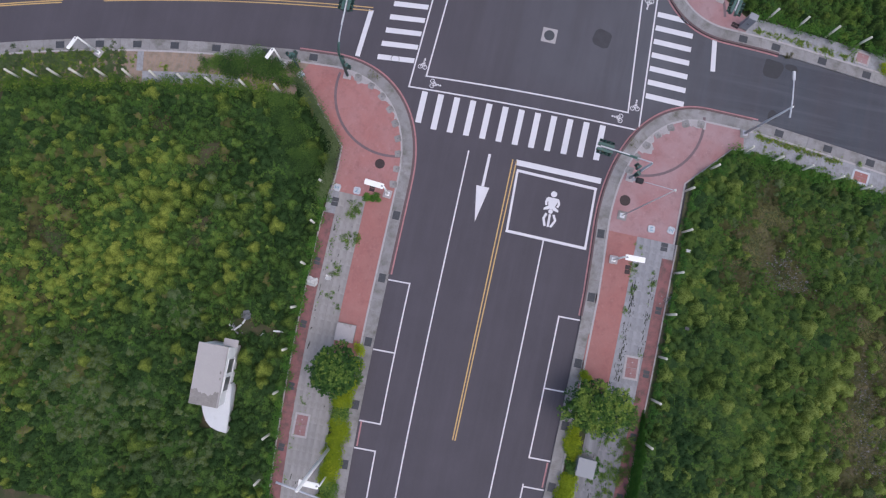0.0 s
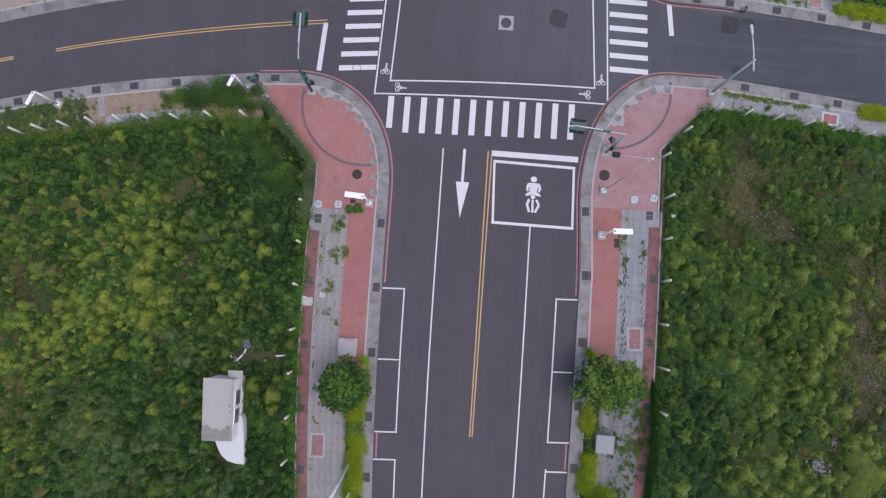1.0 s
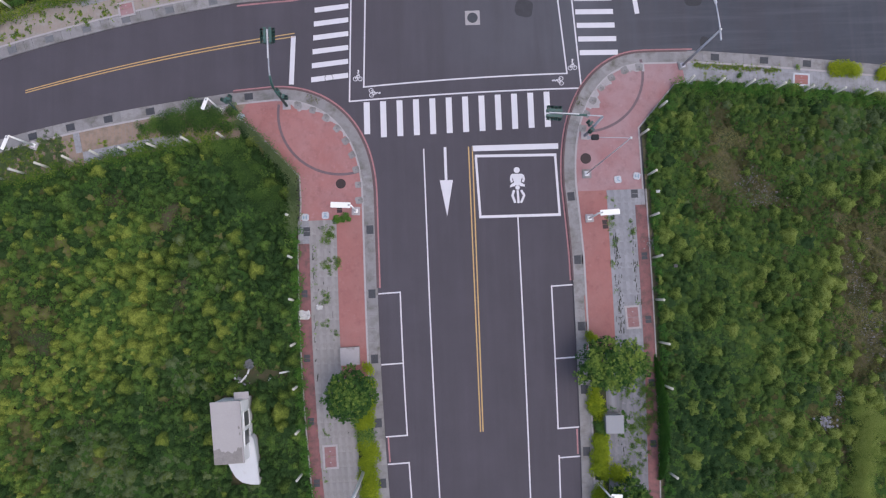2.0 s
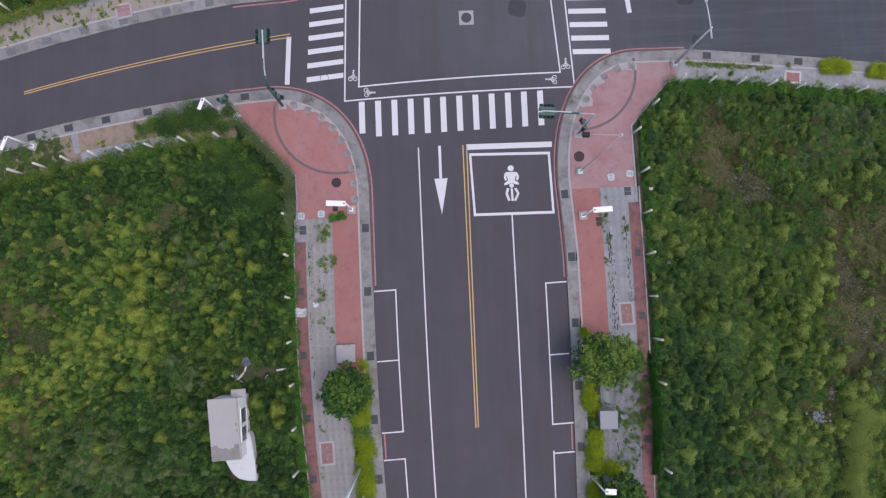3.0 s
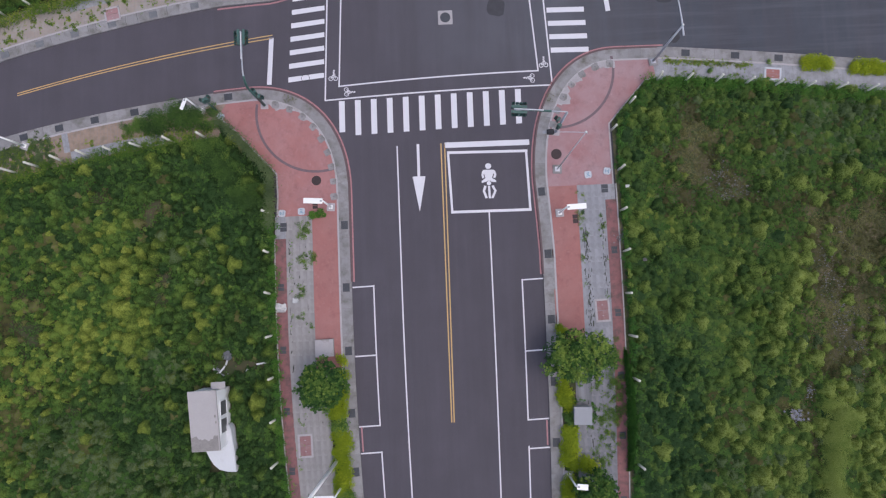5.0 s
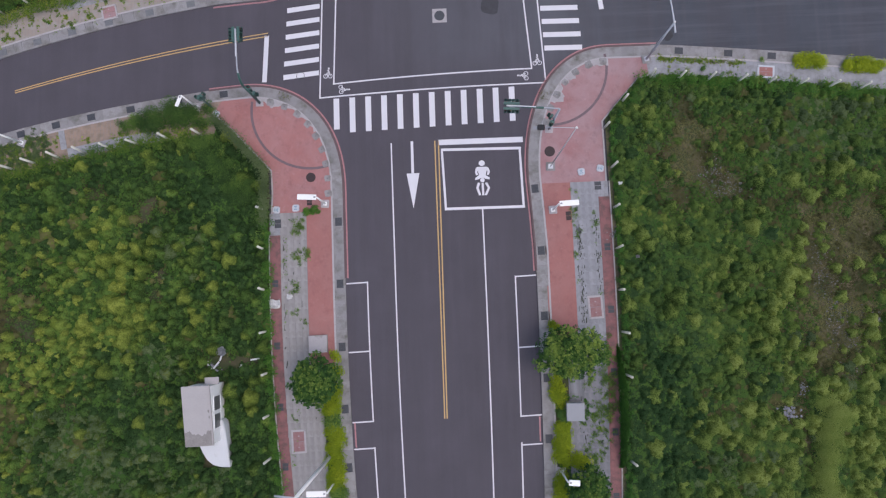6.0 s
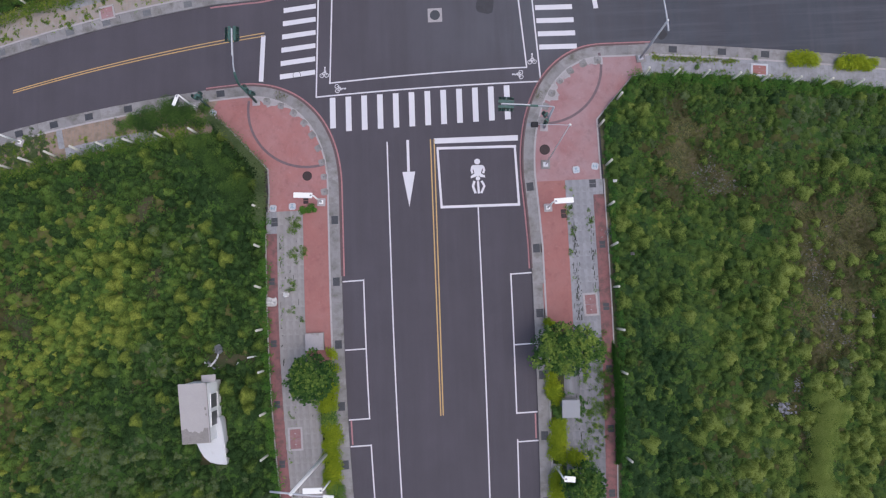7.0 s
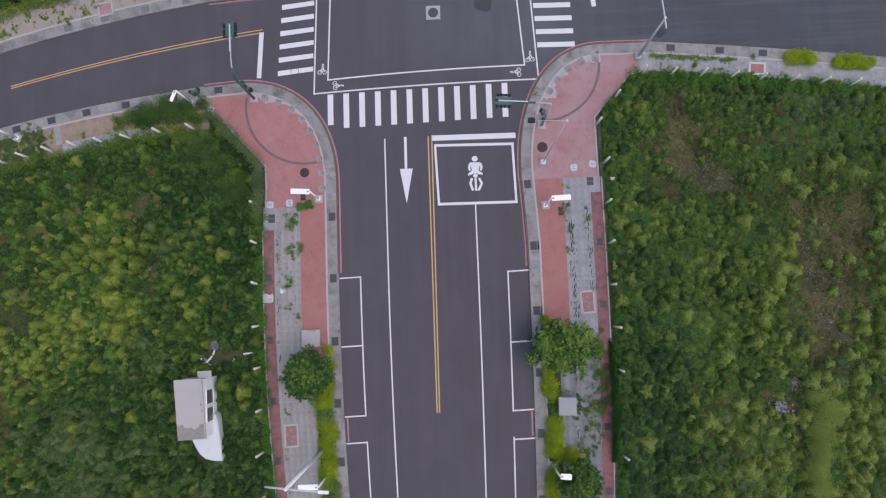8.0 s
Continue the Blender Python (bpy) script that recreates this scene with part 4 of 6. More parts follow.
for y in (-12.2, -17.7, -23.0, -28.1, -33.5):
    hatch(*bow(-14.82, y), 0.55, 0.65, 0, GRATE, "dark iron cover in the red border")
for y in (-10.1, -15.6, -21.0, -26.1, -31.5):
    hatch(*bow(14.72, y), 0.55, 0.65, 0, GRATE, "dark iron cover in the red border")


def stub(x, y, turn):
    t = thing("bollard_foot", (x, y, TOP), "broken pale concrete bollard foot on the plaza's edge", "bollard", "bollard feet", turn)
    bm = bmesh.new()
    w = random.uniform(0.26, 0.34)
    pts = []
    for k in range(20):
        a = 2 * math.pi * k / 20
        q = (abs(math.cos(a)) ** 5 + abs(math.sin(a)) ** 5) ** -0.2
        q *= w * (1 + 0.22 * noise.noise((x + 1.4 * math.cos(a), y + 1.4 * math.sin(a), 0)))
        pts.append((q * math.cos(a), q * math.sin(a)))
    prism(bm, pts, -0.03, 0.02)
    part("patch", bm, CONCRETE, t)
    bm = bmesh.new()
    disc(bm, (0, 0), 0.075, 0.12, 0.0, 0.07, 14)
    part("sleeve", bm, CONCRETE, t)
    bm = bmesh.new()
    disc(bm, (0, 0), 0, 0.078, 0.0, 0.03, 12)
    part("core", bm, GRATEPALE, t, "dark hole of the broken bollard")


for key, lo, hi, deep in (("sw", -16.5, -9.9, 0.42), ("se", 9.35, 16.2, 0.75)):
    line = resampled([p for p in EDGES[key] if lo < p[0] < hi and p[1] > 0.2], 0.16)
    inner_line, outer = shifted(line, SIDE[key] * 1.13), []
    for k, p in enumerate(line):
        d = 1.16 + deep * max(0.0, 0.45 + 1.5 * noise.noise((k * 0.11, 3.0, lo)) + 0.5 * noise.noise((k * 0.5, 1.0, lo)))
        outer.append(shifted(line, SIDE[key] * d)[k])
    bm = bmesh.new()
    ribbon(bm, inner_line, outer, 0.05, TOP + 0.009)
    structure("cement_repair_" + key, bm, CEMENT, "ragged grey cement repair along the plaza's edge", "pavement")
for key, n0, n1 in (("sw", -17.2, -9.75), ("se", 9.3, 17.6)):
    line = [p for p in shifted(EDGES[key], SIDE[key] * 1.36) if n0 < p[0] < n1 and p[1] > (-4.6 if key == "sw" else 0.9)]
    spots = resampled(line, 1.36)
    for p, q in zip(spots, spots[1:]):
        stub(*p, math.degrees(math.atan2(q[1] - p[1], q[0] - p[0])) + random.uniform(-8, 8))


# fence posts
def fence_post(h):
    t = thing("fence_post", (0, 0, 0.1), "chalky white fence post at the edge of the overgrown lot", "fence post", "fence posts")
    bm = bmesh.new()
    rod(bm, (0, 0, -0.2), (0, 0, h), 0.1, 0.1, 12)
    part("shaft", bm, POSTPAINT, t, smooth=True)
    bm = bmesh.new()
    rod(bm, (0, 0, h - 0.02), (0, 0, h + 0.05), 0.112, 0.085, 12)
    part("cap", bm, POSTPAINT, t)
    return t


first = fence_post(2.15)
spots = [(-15.75 + 0.02 * i * i * 0.6, -5.5 - 3.62 * i) for i in range(12)]
spots += [(15.5, -3.0 - 3.64 * i) for i in range(12) if i != 6]
spots += [(16.8, 2.95), (15.08, 0.62), (19.4, 5.0)]
spots += [(21.85 + 2.62 * i, east_near(1.85 + 2.62 * i) - 3.25) for i in range(10)]
spots += [(-x, west_near(x - 20) - 4.02 + 0.02 * (x - 21)) for x in (21.4, 24.3, 27.2, 29.7, 32.0, 34.3, 36.5, 38.6, 40.5, 42.4, 44.0)]
spots += [(19.4 + 2.7 * i, east_far(-0.6 + 2.7 * i) + 2.75) for i in range(8)]
spots += [(-29.5 - 2.6 * i, west_far(9.5 + 2.6 * i) + 4.2) for i in range(7)]
first.matrix_basis = pose(*spots[0], 0.1, 2, -1, 5)
for x, y in spots[1:]:
    copy_thing(first, pose(x, y, 0.1, random.uniform(-3, 3), random.uniform(-3, 3), random.uniform(0, 20)))


# ---- the hut in the lot ----
def hut():
    t = thing("hut", (-20.58, -23.05, 0.15), "small white plastered hut with a sloping grey roof, sunk in weeds", "hut", turn=1.5)

    def sloped(bm, over=0.0):
        for v in bm.verts:
            if v.co.z > over:
                v.co.z += 0.12 * v.co.y

    H = 2.8
    bm = bmesh.new()
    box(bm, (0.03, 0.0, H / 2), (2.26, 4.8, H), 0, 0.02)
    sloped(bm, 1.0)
    part("wall", bm, LITWHITE, t)
    bm = bmesh.new()
    box(bm, (-0.05, -0.02, H + 0.07), (2.4, 5.02, 0.14), 0, 0.02)
    sloped(bm)
    roof = part("roof", bm, ROOF, t, "sloping grey concrete roof")
    bm = bmesh.new()
    ragged = [(1.13 - 2.36 * i / 26, -1.3 + 0.16 * noise.noise((i * 0.55, 2.0, 5.0)) + 0.3 * noise.noise((i * 0.16, 7.0, 1.0)) - 0.22 * math.sin(math.pi * i / 26)) for i in range(27)]
    prism(bm, [(-1.23, -2.5), (1.13, -2.5)] + ragged, H + 0.1, H + 0.146)
    sloped(bm)
    part("stained_end", bm, ROOFDARK, roof, "dark mossy low end of the roof")
    for x0, y0, w, l in ((0.9, 0.35, 0.07, 0.14), (0.94, -0.15, 0.06, 0.12)):
        bm = bmesh.new()
        prism(bm, [(x0 + w * math.cos(a) * (1 + 0.4 * noise.noise((a, x0, y0))), y0 + l * math.sin(a)) for a in np.linspace(0, 2 * math.pi, 10)[:-1]], H + 0.12, H + 0.147)
        sloped(bm)
        part("stain", bm, ROOFDARK, roof, "dark spot of moss")
    bm = bmesh.new()
    box(bm, (1.1, 0.0, H + 0.17), (0.1, 4.98, 0.1), 0, 0.015)
    sloped(bm)
    part("parapet", bm, ROOF, roof)
    bm = bmesh.new()
    box(bm, (1.0, 2.75, 2.3), (1.2, 0.6, 0.1), 0, 0.02)
    part("porch_slab", bm, ROOF, t, "small grey slab over the entrance")
    for y in (0.85, -0.62):
        bm = bmesh.new()
        box(bm, (1.13, y, 1.75), (0.09, 1.16, 1.4))
        win = part("window", bm, DARKGLASS, t, "dark dusty window")
        bm = bmesh.new()
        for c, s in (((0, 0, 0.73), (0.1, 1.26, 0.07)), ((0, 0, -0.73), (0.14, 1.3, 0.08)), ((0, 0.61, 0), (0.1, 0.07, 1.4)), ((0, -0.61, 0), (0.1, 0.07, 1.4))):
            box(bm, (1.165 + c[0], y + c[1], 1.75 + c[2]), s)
        part("window_frame", bm, LITWHITE, win)
    # low rounded annex to the south
    bm = bmesh.new()
    low = [(-0.78, -2.3), (-0.74, -2.84), (-0.5, -3.45), (-0.18, -4.05), (0.3, -4.5), (0.98, -4.72), (1.7, -4.78), (1.74, -4.5), (1.68, -3.1), (1.52, -1.2), (1.36, -0.7), (0.9, -0.7)]
    prism(bm, low, 0.0, 1.0)
    for v in bm.verts:
        if v.co.z > 0.9:
            v.co.z += 0.1 * (v.co.y + 3)
    bmesh.ops.bevel(bm, geom=[e for e in bm.edges if all(v.co.z > 0.5 for v in e.verts)], offset=0.07, segments=3, affect="EDGES")
    part("annex", bm, PLASTER, t, "low white rounded annex")


hut()


# ---- plants ----
rng = np.random.default_rng(7)


def smooth_noise(x, y, scale, seed):
    """Soft random hills between 0 and 1 over the plan."""
    g = np.random.default_rng(seed).random((64, 64))
    u, v = x / scale + 1000, y / scale + 1000
    i, j = np.floor(u).astype(int), np.floor(v).astype(int)
    fu, fv = u - i, v - j
    fu, fv = fu * fu * (3 - 2 * fu), fv * fv * (3 - 2 * fv)
    a, b, c, d = g[i % 64, j % 64], g[(i + 1) % 64, j % 64], g[i % 64, (j + 1) % 64], g[(i + 1) % 64, (j + 1) % 64]
    return (a * (1 - fu) + b * fu) * (1 - fv) + (c * (1 - fu) + d * fu) * fv


def leaves(name, centre, normal, length, width, tint, material, way=None):
    """One mesh of pointed leaves: centres, the way each one faces, sizes and tints as arrays."""
    n = len(centre)
    normal = normal / np.linalg.norm(normal, axis=1)[:, None]
    along = np.cross(normal, rng.normal(size=(n, 3)) if way is None else way)
    along /= np.linalg.norm(along, axis=1)[:, None]
    across = np.cross(normal, along)
    l, w = length[:, None] * along, width[:, None] * across
    droop = normal * length[:, None] * 0.22
    co = np.stack([centre - l * 0.5 - droop, centre + w * 0.5, centre + l * 0.5 - droop, centre - w * 0.5], 1).reshape(-1, 3)
    me = bpy.data.meshes.new(name)
    me.vertices.add(4 * n)
    me.vertices.foreach_set("co", co.astype(np.float32).ravel())
    me.loops.add(4 * n)
    me.loops.foreach_set("vertex_index", np.arange(4 * n, dtype=np.int32))
    me.polygons.add(n)
    me.polygons.foreach_set("loop_start", np.arange(0, 4 * n, 4, dtype=np.int32))
    me.polygons.foreach_set("loop_total", np.full(n, 4, dtype=np.int32))
    me.update()
    att = me.attributes.new("tint", "FLOAT", "POINT")
    att.data.foreach_set("value", np.repeat(np.clip(tint, 0, 1), 4).astype(np.float32))
    me.materials.append(material)
    return me


def clumps(pos, radius, height, tint, count, size, flat=0.8, top=0.12):
    """Leaves over the domes of many clumps: centre, normal, length, width, tint."""
    idx = np.repeat(np.arange(len(pos)), count)
    n = len(idx)
    d = rng.normal(size=(n, 3))
    d[:, 2] = np.abs(d[:, 2]) * 0.9 + 0.12
    d /= np.linalg.norm(d, axis=1)[:, None]
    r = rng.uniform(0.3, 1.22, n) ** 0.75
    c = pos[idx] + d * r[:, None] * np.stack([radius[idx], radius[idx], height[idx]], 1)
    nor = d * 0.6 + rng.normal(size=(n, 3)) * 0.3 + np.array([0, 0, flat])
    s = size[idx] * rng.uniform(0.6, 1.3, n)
    # tint rises with height on each dome, adding light from above to the colour
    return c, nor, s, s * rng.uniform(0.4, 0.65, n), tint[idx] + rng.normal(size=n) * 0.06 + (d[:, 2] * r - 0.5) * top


def joined(groups):
    return [np.concatenate([g[i] for g in groups]) for i in range(5)]


field_north_v = np.vectorize(field_north)


def inside_sw(x, y):
    return (x < SWX - 0.08 + np.where(y < -12, 0.9 * np.minimum(1.4, ((y + 12) / 19) ** 2), 0)) & (y < field_north_v(x) - 0.1)


def inside_se(x, y):
    return (x > SEX + 0.34 - np.where(y < -12, 0.5 * np.minimum(1.4, ((y + 12) / 19) ** 2), 0)) & (y < field_north_v(x) + np.where(x > 20, 0.25, -0.1))


def north_corner(x):
    """The far plazas' border towards their lots."""
    return np.where(x > 15.2, 17.0 + (18 - x) * 0.571, 18.6 + (15.2 - x) * 1.8)


def inside_ne(x, y):
    return np.where(x > 18, y > east_far(x - 20) + 2.7, y > north_corner(x) + 0.2) & (x > 12.5)


def inside_nw(x, y):
    return np.where(x < -19.5, y > west_far(-20 - x) + 4.3, y > north_corner(-x) + 0.2) & (x < -12.5)


def at_hut(x, y):
    return ((abs(x + 20.6) < 1.28) & (abs(y + 23.1) < 2.6)) | ((abs(x + 19.95) < 1.2) & (abs(y + 26.65) < 1.2)) | ((abs(x + 19.15) < 0.3) & (abs(y + 25.4) < 1.6))


def scatter(x0, x1, y0, y1, per_m2, inside):
    n = int((x1 - x0) * (y1 - y0) * per_m2)
    x, y = rng.uniform(x0, x1, n), rng.uniform(y0, y1, n)
    ok = inside(x, y) & ~at_hut(x, y)
    return x[ok], y[ok]


def hill(x, y, cx, cy, rx, ry):
    return np.exp(-(((x - cx) / rx) ** 2 + ((y - cy) / ry) ** 2))


def bare_map(x, y, side):
    """Where the lot is bare or thin, from 0 to 1."""
    patchy = 0.2 + 0.7 * smooth_noise(x, y, 1.7, 31) + 0.6 * smooth_noise(x, y, 0.7, 35)
    if side == "se":
        a = 1.2 * hill(x, y, 22.2, 1.4, 1.1, 1.9) + 1.6 * hill(x, y, 22.6, -2.0, 2.2, 2.8) + 1.3 * hill(x, y, 20.9, -5.6, 1.4, 2.0) + 0.9 * hill(x, y, 25.0, -4.6, 1.6, 1.2)
        b = 0.8 * hill(x, y, 27.2, 0.2, 1.3, 1.0) + 0.9 * hill(x, y, 27.4, -5.6, 2.0, 1.0) + 0.75 * hill(x, y, 26.3, -8.2, 1.2, 1.4) + 0.6 * hill(x, y, 31.5, -6.8, 2.2, 0.9)
        c = np.exp(-(((x - 34.2 - 0.06 * (y + 14)) / 3.1) ** 2 + ((y + 14.2) / 7.8) ** 4)) * 1.7 + 0.8 * hill(x, y, 37.5, -9.5, 1.6, 4.0)
        d = 1.6 * hill(x, y, 29.2, -25.0, 0.9, 0.9) + 1.2 * hill(x, y, 30.5, -22.9, 0.6, 0.7) + 0.8 * hill(x, y, 30.6, -27.5, 0.5, 3.0)
        return np.clip((a + b + c) * patchy + d, 0, 0.97)
    if side == "sw":
        a = 0.95 * hill(x, y, -26.6, -5.6, 1.0, 1.5) + 0.9 * hill(x, y, -25.6, -4.2, 0.9, 0.5) + 0.9 * hill(x, y, -23.9, -5.2, 0.7, 0.5) + 0.6 * hill(x, y, -31.2, -3.3, 1.6, 1.1)
        b = 0.85 * hill(x, y, -25.3, -10.9, 1.0, 1.1) + 0.9 * hill(x, y, -25.6, -13.0, 0.6, 0.7) + 1.2 * hill(x, y, -19.6, -19.0, 2.0, 0.9) + 0.8 * hill(x, y, -17.3, -18.9, 1.6, 0.35)
        c = 0.75 * hill(x, y, -37.4, -15.5, 2.6, 5.5) * (patchy - 0.15) + 0.5 * hill(x, y, -27.2, -20.8, 1.2, 0.8) + 0.8 * hill(x, y, -33.2, -22.1, 0.7, 0.5)
        return np.clip(a + b + c, 0, 0.97)
    return np.zeros_like(x)


def mounds(area, cell, spots, power=2.0):
    """The height of many rounded plants over a grid, and which plant is on top."""
    x0, x1, y0, y1 = area
    high = np.zeros((int((x1 - x0) / cell) + 2, int((y1 - y0) / cell) + 2))
    which = np.full(high.shape, -1)
    for k, (cx, cy, r, h, turn) in enumerate(zip(*spots)):
        i0, i1 = max(0, int((cx - 1.3 * r - x0) / cell)), min(high.shape[0], int((cx + 1.3 * r - x0) / cell) + 2)
        j0, j1 = max(0, int((cy - 1.3 * r - y0) / cell)), min(high.shape[1], int((cy + 1.3 * r - y0) / cell) + 2)
        if i1 <= i0 or j1 <= j0:
            continue
        dx, dy = (x0 + cell * np.arange(i0, i1) - cx)[:, None], (y0 + cell * np.arange(j0, j1) - cy)[None, :]
        a = np.arctan2(dy, dx)
        d = np.hypot(dx, dy) / (r * (1 + 0.16 * np.sin(3 * a + turn) + 0.1 * np.sin(5 * a + 2.3 * turn)))
        z = h * np.clip(1 - d ** power, 0, None) ** 0.75
        part_of, over = high[i0:i1, j0:j1], z > high[i0:i1, j0:j1]
        part_of[over] = z[over]
        which[i0:i1, j0:j1][over] = k
    return high, which


def jittered(area, step, inside):
    x0, x1, y0, y1 = area
    gx, gy = np.meshgrid(np.arange(x0, x1, step), np.arange(y0, y1, step))
    x, y = gx.ravel() + rng.uniform(-0.62, 0.62, gx.size) * step, gy.ravel() + rng.uniform(-0.62, 0.62, gx.size) * step
    ok = inside(x, y) & ~at_hut(x, y)
    return x[ok], y[ok]


BROAD, FEATHERY, GREYISH, WITHERED = 1, 2, 3, 4


def lot_mix(x, y, side):
    """For plants at these spots: their kind, tint and vigour."""
    n = len(x)
    big, mid, pick = smooth_noise(x, y, 5.0, 11), smooth_noise(x, y, 1.9, 12), rng.random(n)
    if side == "sw":
        sunny = np.clip(hill(x, y, -31.5, -7.0, 4.5, 2.6) + hill(x, y, -30.5, -12.3, 3.6, 3.4) + hill(x, y, -31.0, -16.4, 4.6, 3.0) + 0.7 * hill(x, y, -36.5, -19.5, 3.5, 3.0) + 0.5 * hill(x, y, -22.5, -12.0, 4.0, 4.0), 0, 1)
        olive = np.clip(1.2 * hill(x, y, -38.5, -15.5, 4.0, 7.0) + 0.8 * hill(x, y, -39.0, -25.0, 4.0, 6.0), 0, 1)
        grey = np.clip(hill(x, y, -26.2, -18.8, 2.2, 1.8) + hill(x, y, -31.0, -27.8, 4.2, 3.0) + 0.9 * hill(x, y, -34.5, -25.0, 3.0, 2.4) + 0.7 * hill(x, y, -23.0, -30.0, 4.0, 2.5) + 0.5 * hill(x, y, -23.5, -8.8, 2.0, 1.5), 0, 1)
        dark = np.clip(hill(x, y, -19.5, -4.0, 4.0, 5.0) + 0.7 * hill(x, y, -17.5, -12.0, 2.0, 5.0) + 0.6 * hill(x, y, -37.5, -6.5, 3.5, 3.0) + 0.8 * hill(x, y, -19.0, -28.0, 3.5, 4.0) + 0.6 * hill(x, y, -28.0, -23.5, 4.0, 2.0) + 0.5 * hill(x, y, -26.5, -8.0, 2.5, 3.5) + 0.7 * hill(x, y, -31.0, -27.5, 8.0, 5.5), 0, 1)
        odds = 0.16 + 0.8 * sunny * (0.3 + 0.95 * mid) + 0.7 * olive - 0.14 * dark
        kind = np.where(pick < odds, FEATHERY, BROAD)
        kind = np.where(rng.random(n) < grey * 0.85, GREYISH, kind)
        tint = np.where(kind == FEATHERY, 0.5 + 0.36 * sunny * (0.5 + big) + 0.3 * olive + 0.12 * mid - 0.1 * dark, 0.06 + 0.2 * big * mid + 0.34 * (smooth_noise(x, y, 0.9, 78) - 0.5) + 0.08 * sunny - 0.19 * dark)
        tint = np.where(kind == GREYISH, 0.35 + 0.3 * mid, tint)
        kind = np.where((rng.random(n) < 0.03 + 0.5 * olive * (mid < 0.55) + 0.6 * bare_map(x, y, "sw")), WITHERED, kind)
        tint = np.where(kind == WITHERED, 0.45 + 0.4 * rng.random(n), tint)
    elif side == "se":
        thin = bare_map(x, y, "se")
        dry = np.clip(1.3 * hill(x, y, 33.8, -14.0, 4.8, 9.0) + 0.8 * hill(x, y, 37.0, -7.0, 3.5, 4.0) + 0.6 * hill(x, y, 28.5, -3.5, 4.5, 3.0) + 0.5 * hill(x, y, 33.0, -30.0, 5.0, 5.0) + 0.5 * hill(x, y, 24.8, -25.5, 2.6, 5.5), 0, 1)
        dark = np.clip(hill(x, y, 17.5, -23.0, 4.5, 8.5) + 0.7 * hill(x, y, 21.5, -27.5, 3.5, 4.0) + 0.5 * hill(x, y, 29.5, 2.5, 5.0, 2.0), 0, 1)
        fresh = np.clip(hill(x, y, 21.5, -12.5, 4.5, 3.5) + 0.7 * hill(x, y, 17.5, -7.0, 2.0, 4.0) + 0.25 * hill(x, y, 24.5, 3.8, 7.0, 1.6) + 0.5 * hill(x, y, 25.0, -19.0, 3.0, 4.0), 0, 1)
        east = np.clip((x - 24) / 8, 0, 1) * np.clip((-y - 6) / 8, 0, 1) + 0.6 * np.clip((x - 19) / 6, 0, 1) * np.clip((-y - 20) / 6, 0, 1)
        edge = np.clip(1 - (x - 15) / 5, 0, 1)
        odds = 0.08 + 0.45 * np.clip(east, 0, 1) * (0.3 + 0.9 * mid) + 0.3 * dry + 0.06 * fresh - 0.06 * edge
        kind = np.where(pick < odds, FEATHERY, BROAD)
        kind = np.where(rng.random(n) < np.clip(0.6 * hill(x, y, 36.0, 0.5, 4.0, 2.5) + 0.5 * hill(x, y, 25.0, -29.5, 3.0, 2.0) + 0.3 * hill(x, y, 31.0, -2.0, 5.0, 3.0) + 0.25 * thin, 0, 1), GREYISH, kind)
        tint = np.where(kind == FEATHERY, 0.46 + 0.25 * east * (0.4 + big) + 0.15 * mid + 0.1 * dry, 0.24 + 0.3 * big * mid + 0.5 * (smooth_noise(x, y, 0.9, 77) - 0.5) + 0.16 * fresh - 0.26 * dark - 0.1 * edge)
        tint = np.where(kind == GREYISH, 0.25 + 0.3 * mid, tint)
        kind = np.where((kind != FEATHERY) & (rng.random(n) < 0.01 + 0.45 * thin + 0.62 * dry), WITHERED, kind)
        tint = np.where(kind == WITHERED, 0.1 + 0.5 * rng.random(n), tint)
    else:
        kind = np.where(pick < (0.25 if side == "ne" else 0.55), FEATHERY, BROAD)
        tint = np.where(kind == FEATHERY, (0.2 if side == "ne" else 0.45) + 0.4 * mid * big, 0.2 + 0.3 * big * mid)
    return kind, tint + rng.normal(size=n) * np.where(kind == FEATHERY, 0.19 if side == "sw" else 0.12, 0.11), 0.45 + 0.5 * big + 0.9 * smooth_noise(x, y, 1.6, 17)


def thicket(key, label, area, cell, total, own, inside):
    """The dense inside of the plants, under their outer leaves, coloured dark for the shade there."""
    x0, x1, y0, y1 = area
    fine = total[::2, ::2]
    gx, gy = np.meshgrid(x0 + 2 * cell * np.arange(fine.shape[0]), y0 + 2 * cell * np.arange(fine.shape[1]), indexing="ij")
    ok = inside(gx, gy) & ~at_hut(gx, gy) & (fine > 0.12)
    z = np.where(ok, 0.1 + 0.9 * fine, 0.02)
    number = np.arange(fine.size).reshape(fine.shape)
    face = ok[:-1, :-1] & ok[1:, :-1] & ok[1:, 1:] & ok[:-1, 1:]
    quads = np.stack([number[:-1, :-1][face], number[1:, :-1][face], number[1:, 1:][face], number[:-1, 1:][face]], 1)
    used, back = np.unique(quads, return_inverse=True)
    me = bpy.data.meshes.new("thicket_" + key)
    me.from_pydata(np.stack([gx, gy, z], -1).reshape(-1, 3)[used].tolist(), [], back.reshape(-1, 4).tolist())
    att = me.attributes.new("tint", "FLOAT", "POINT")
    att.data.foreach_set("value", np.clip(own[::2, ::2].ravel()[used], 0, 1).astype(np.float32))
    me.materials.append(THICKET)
    tagged(new("thicket_" + key, me), "dense inner growth, coloured dark green as if shaded, of the weeds in " + label, "undergrowth", kind="stuff")


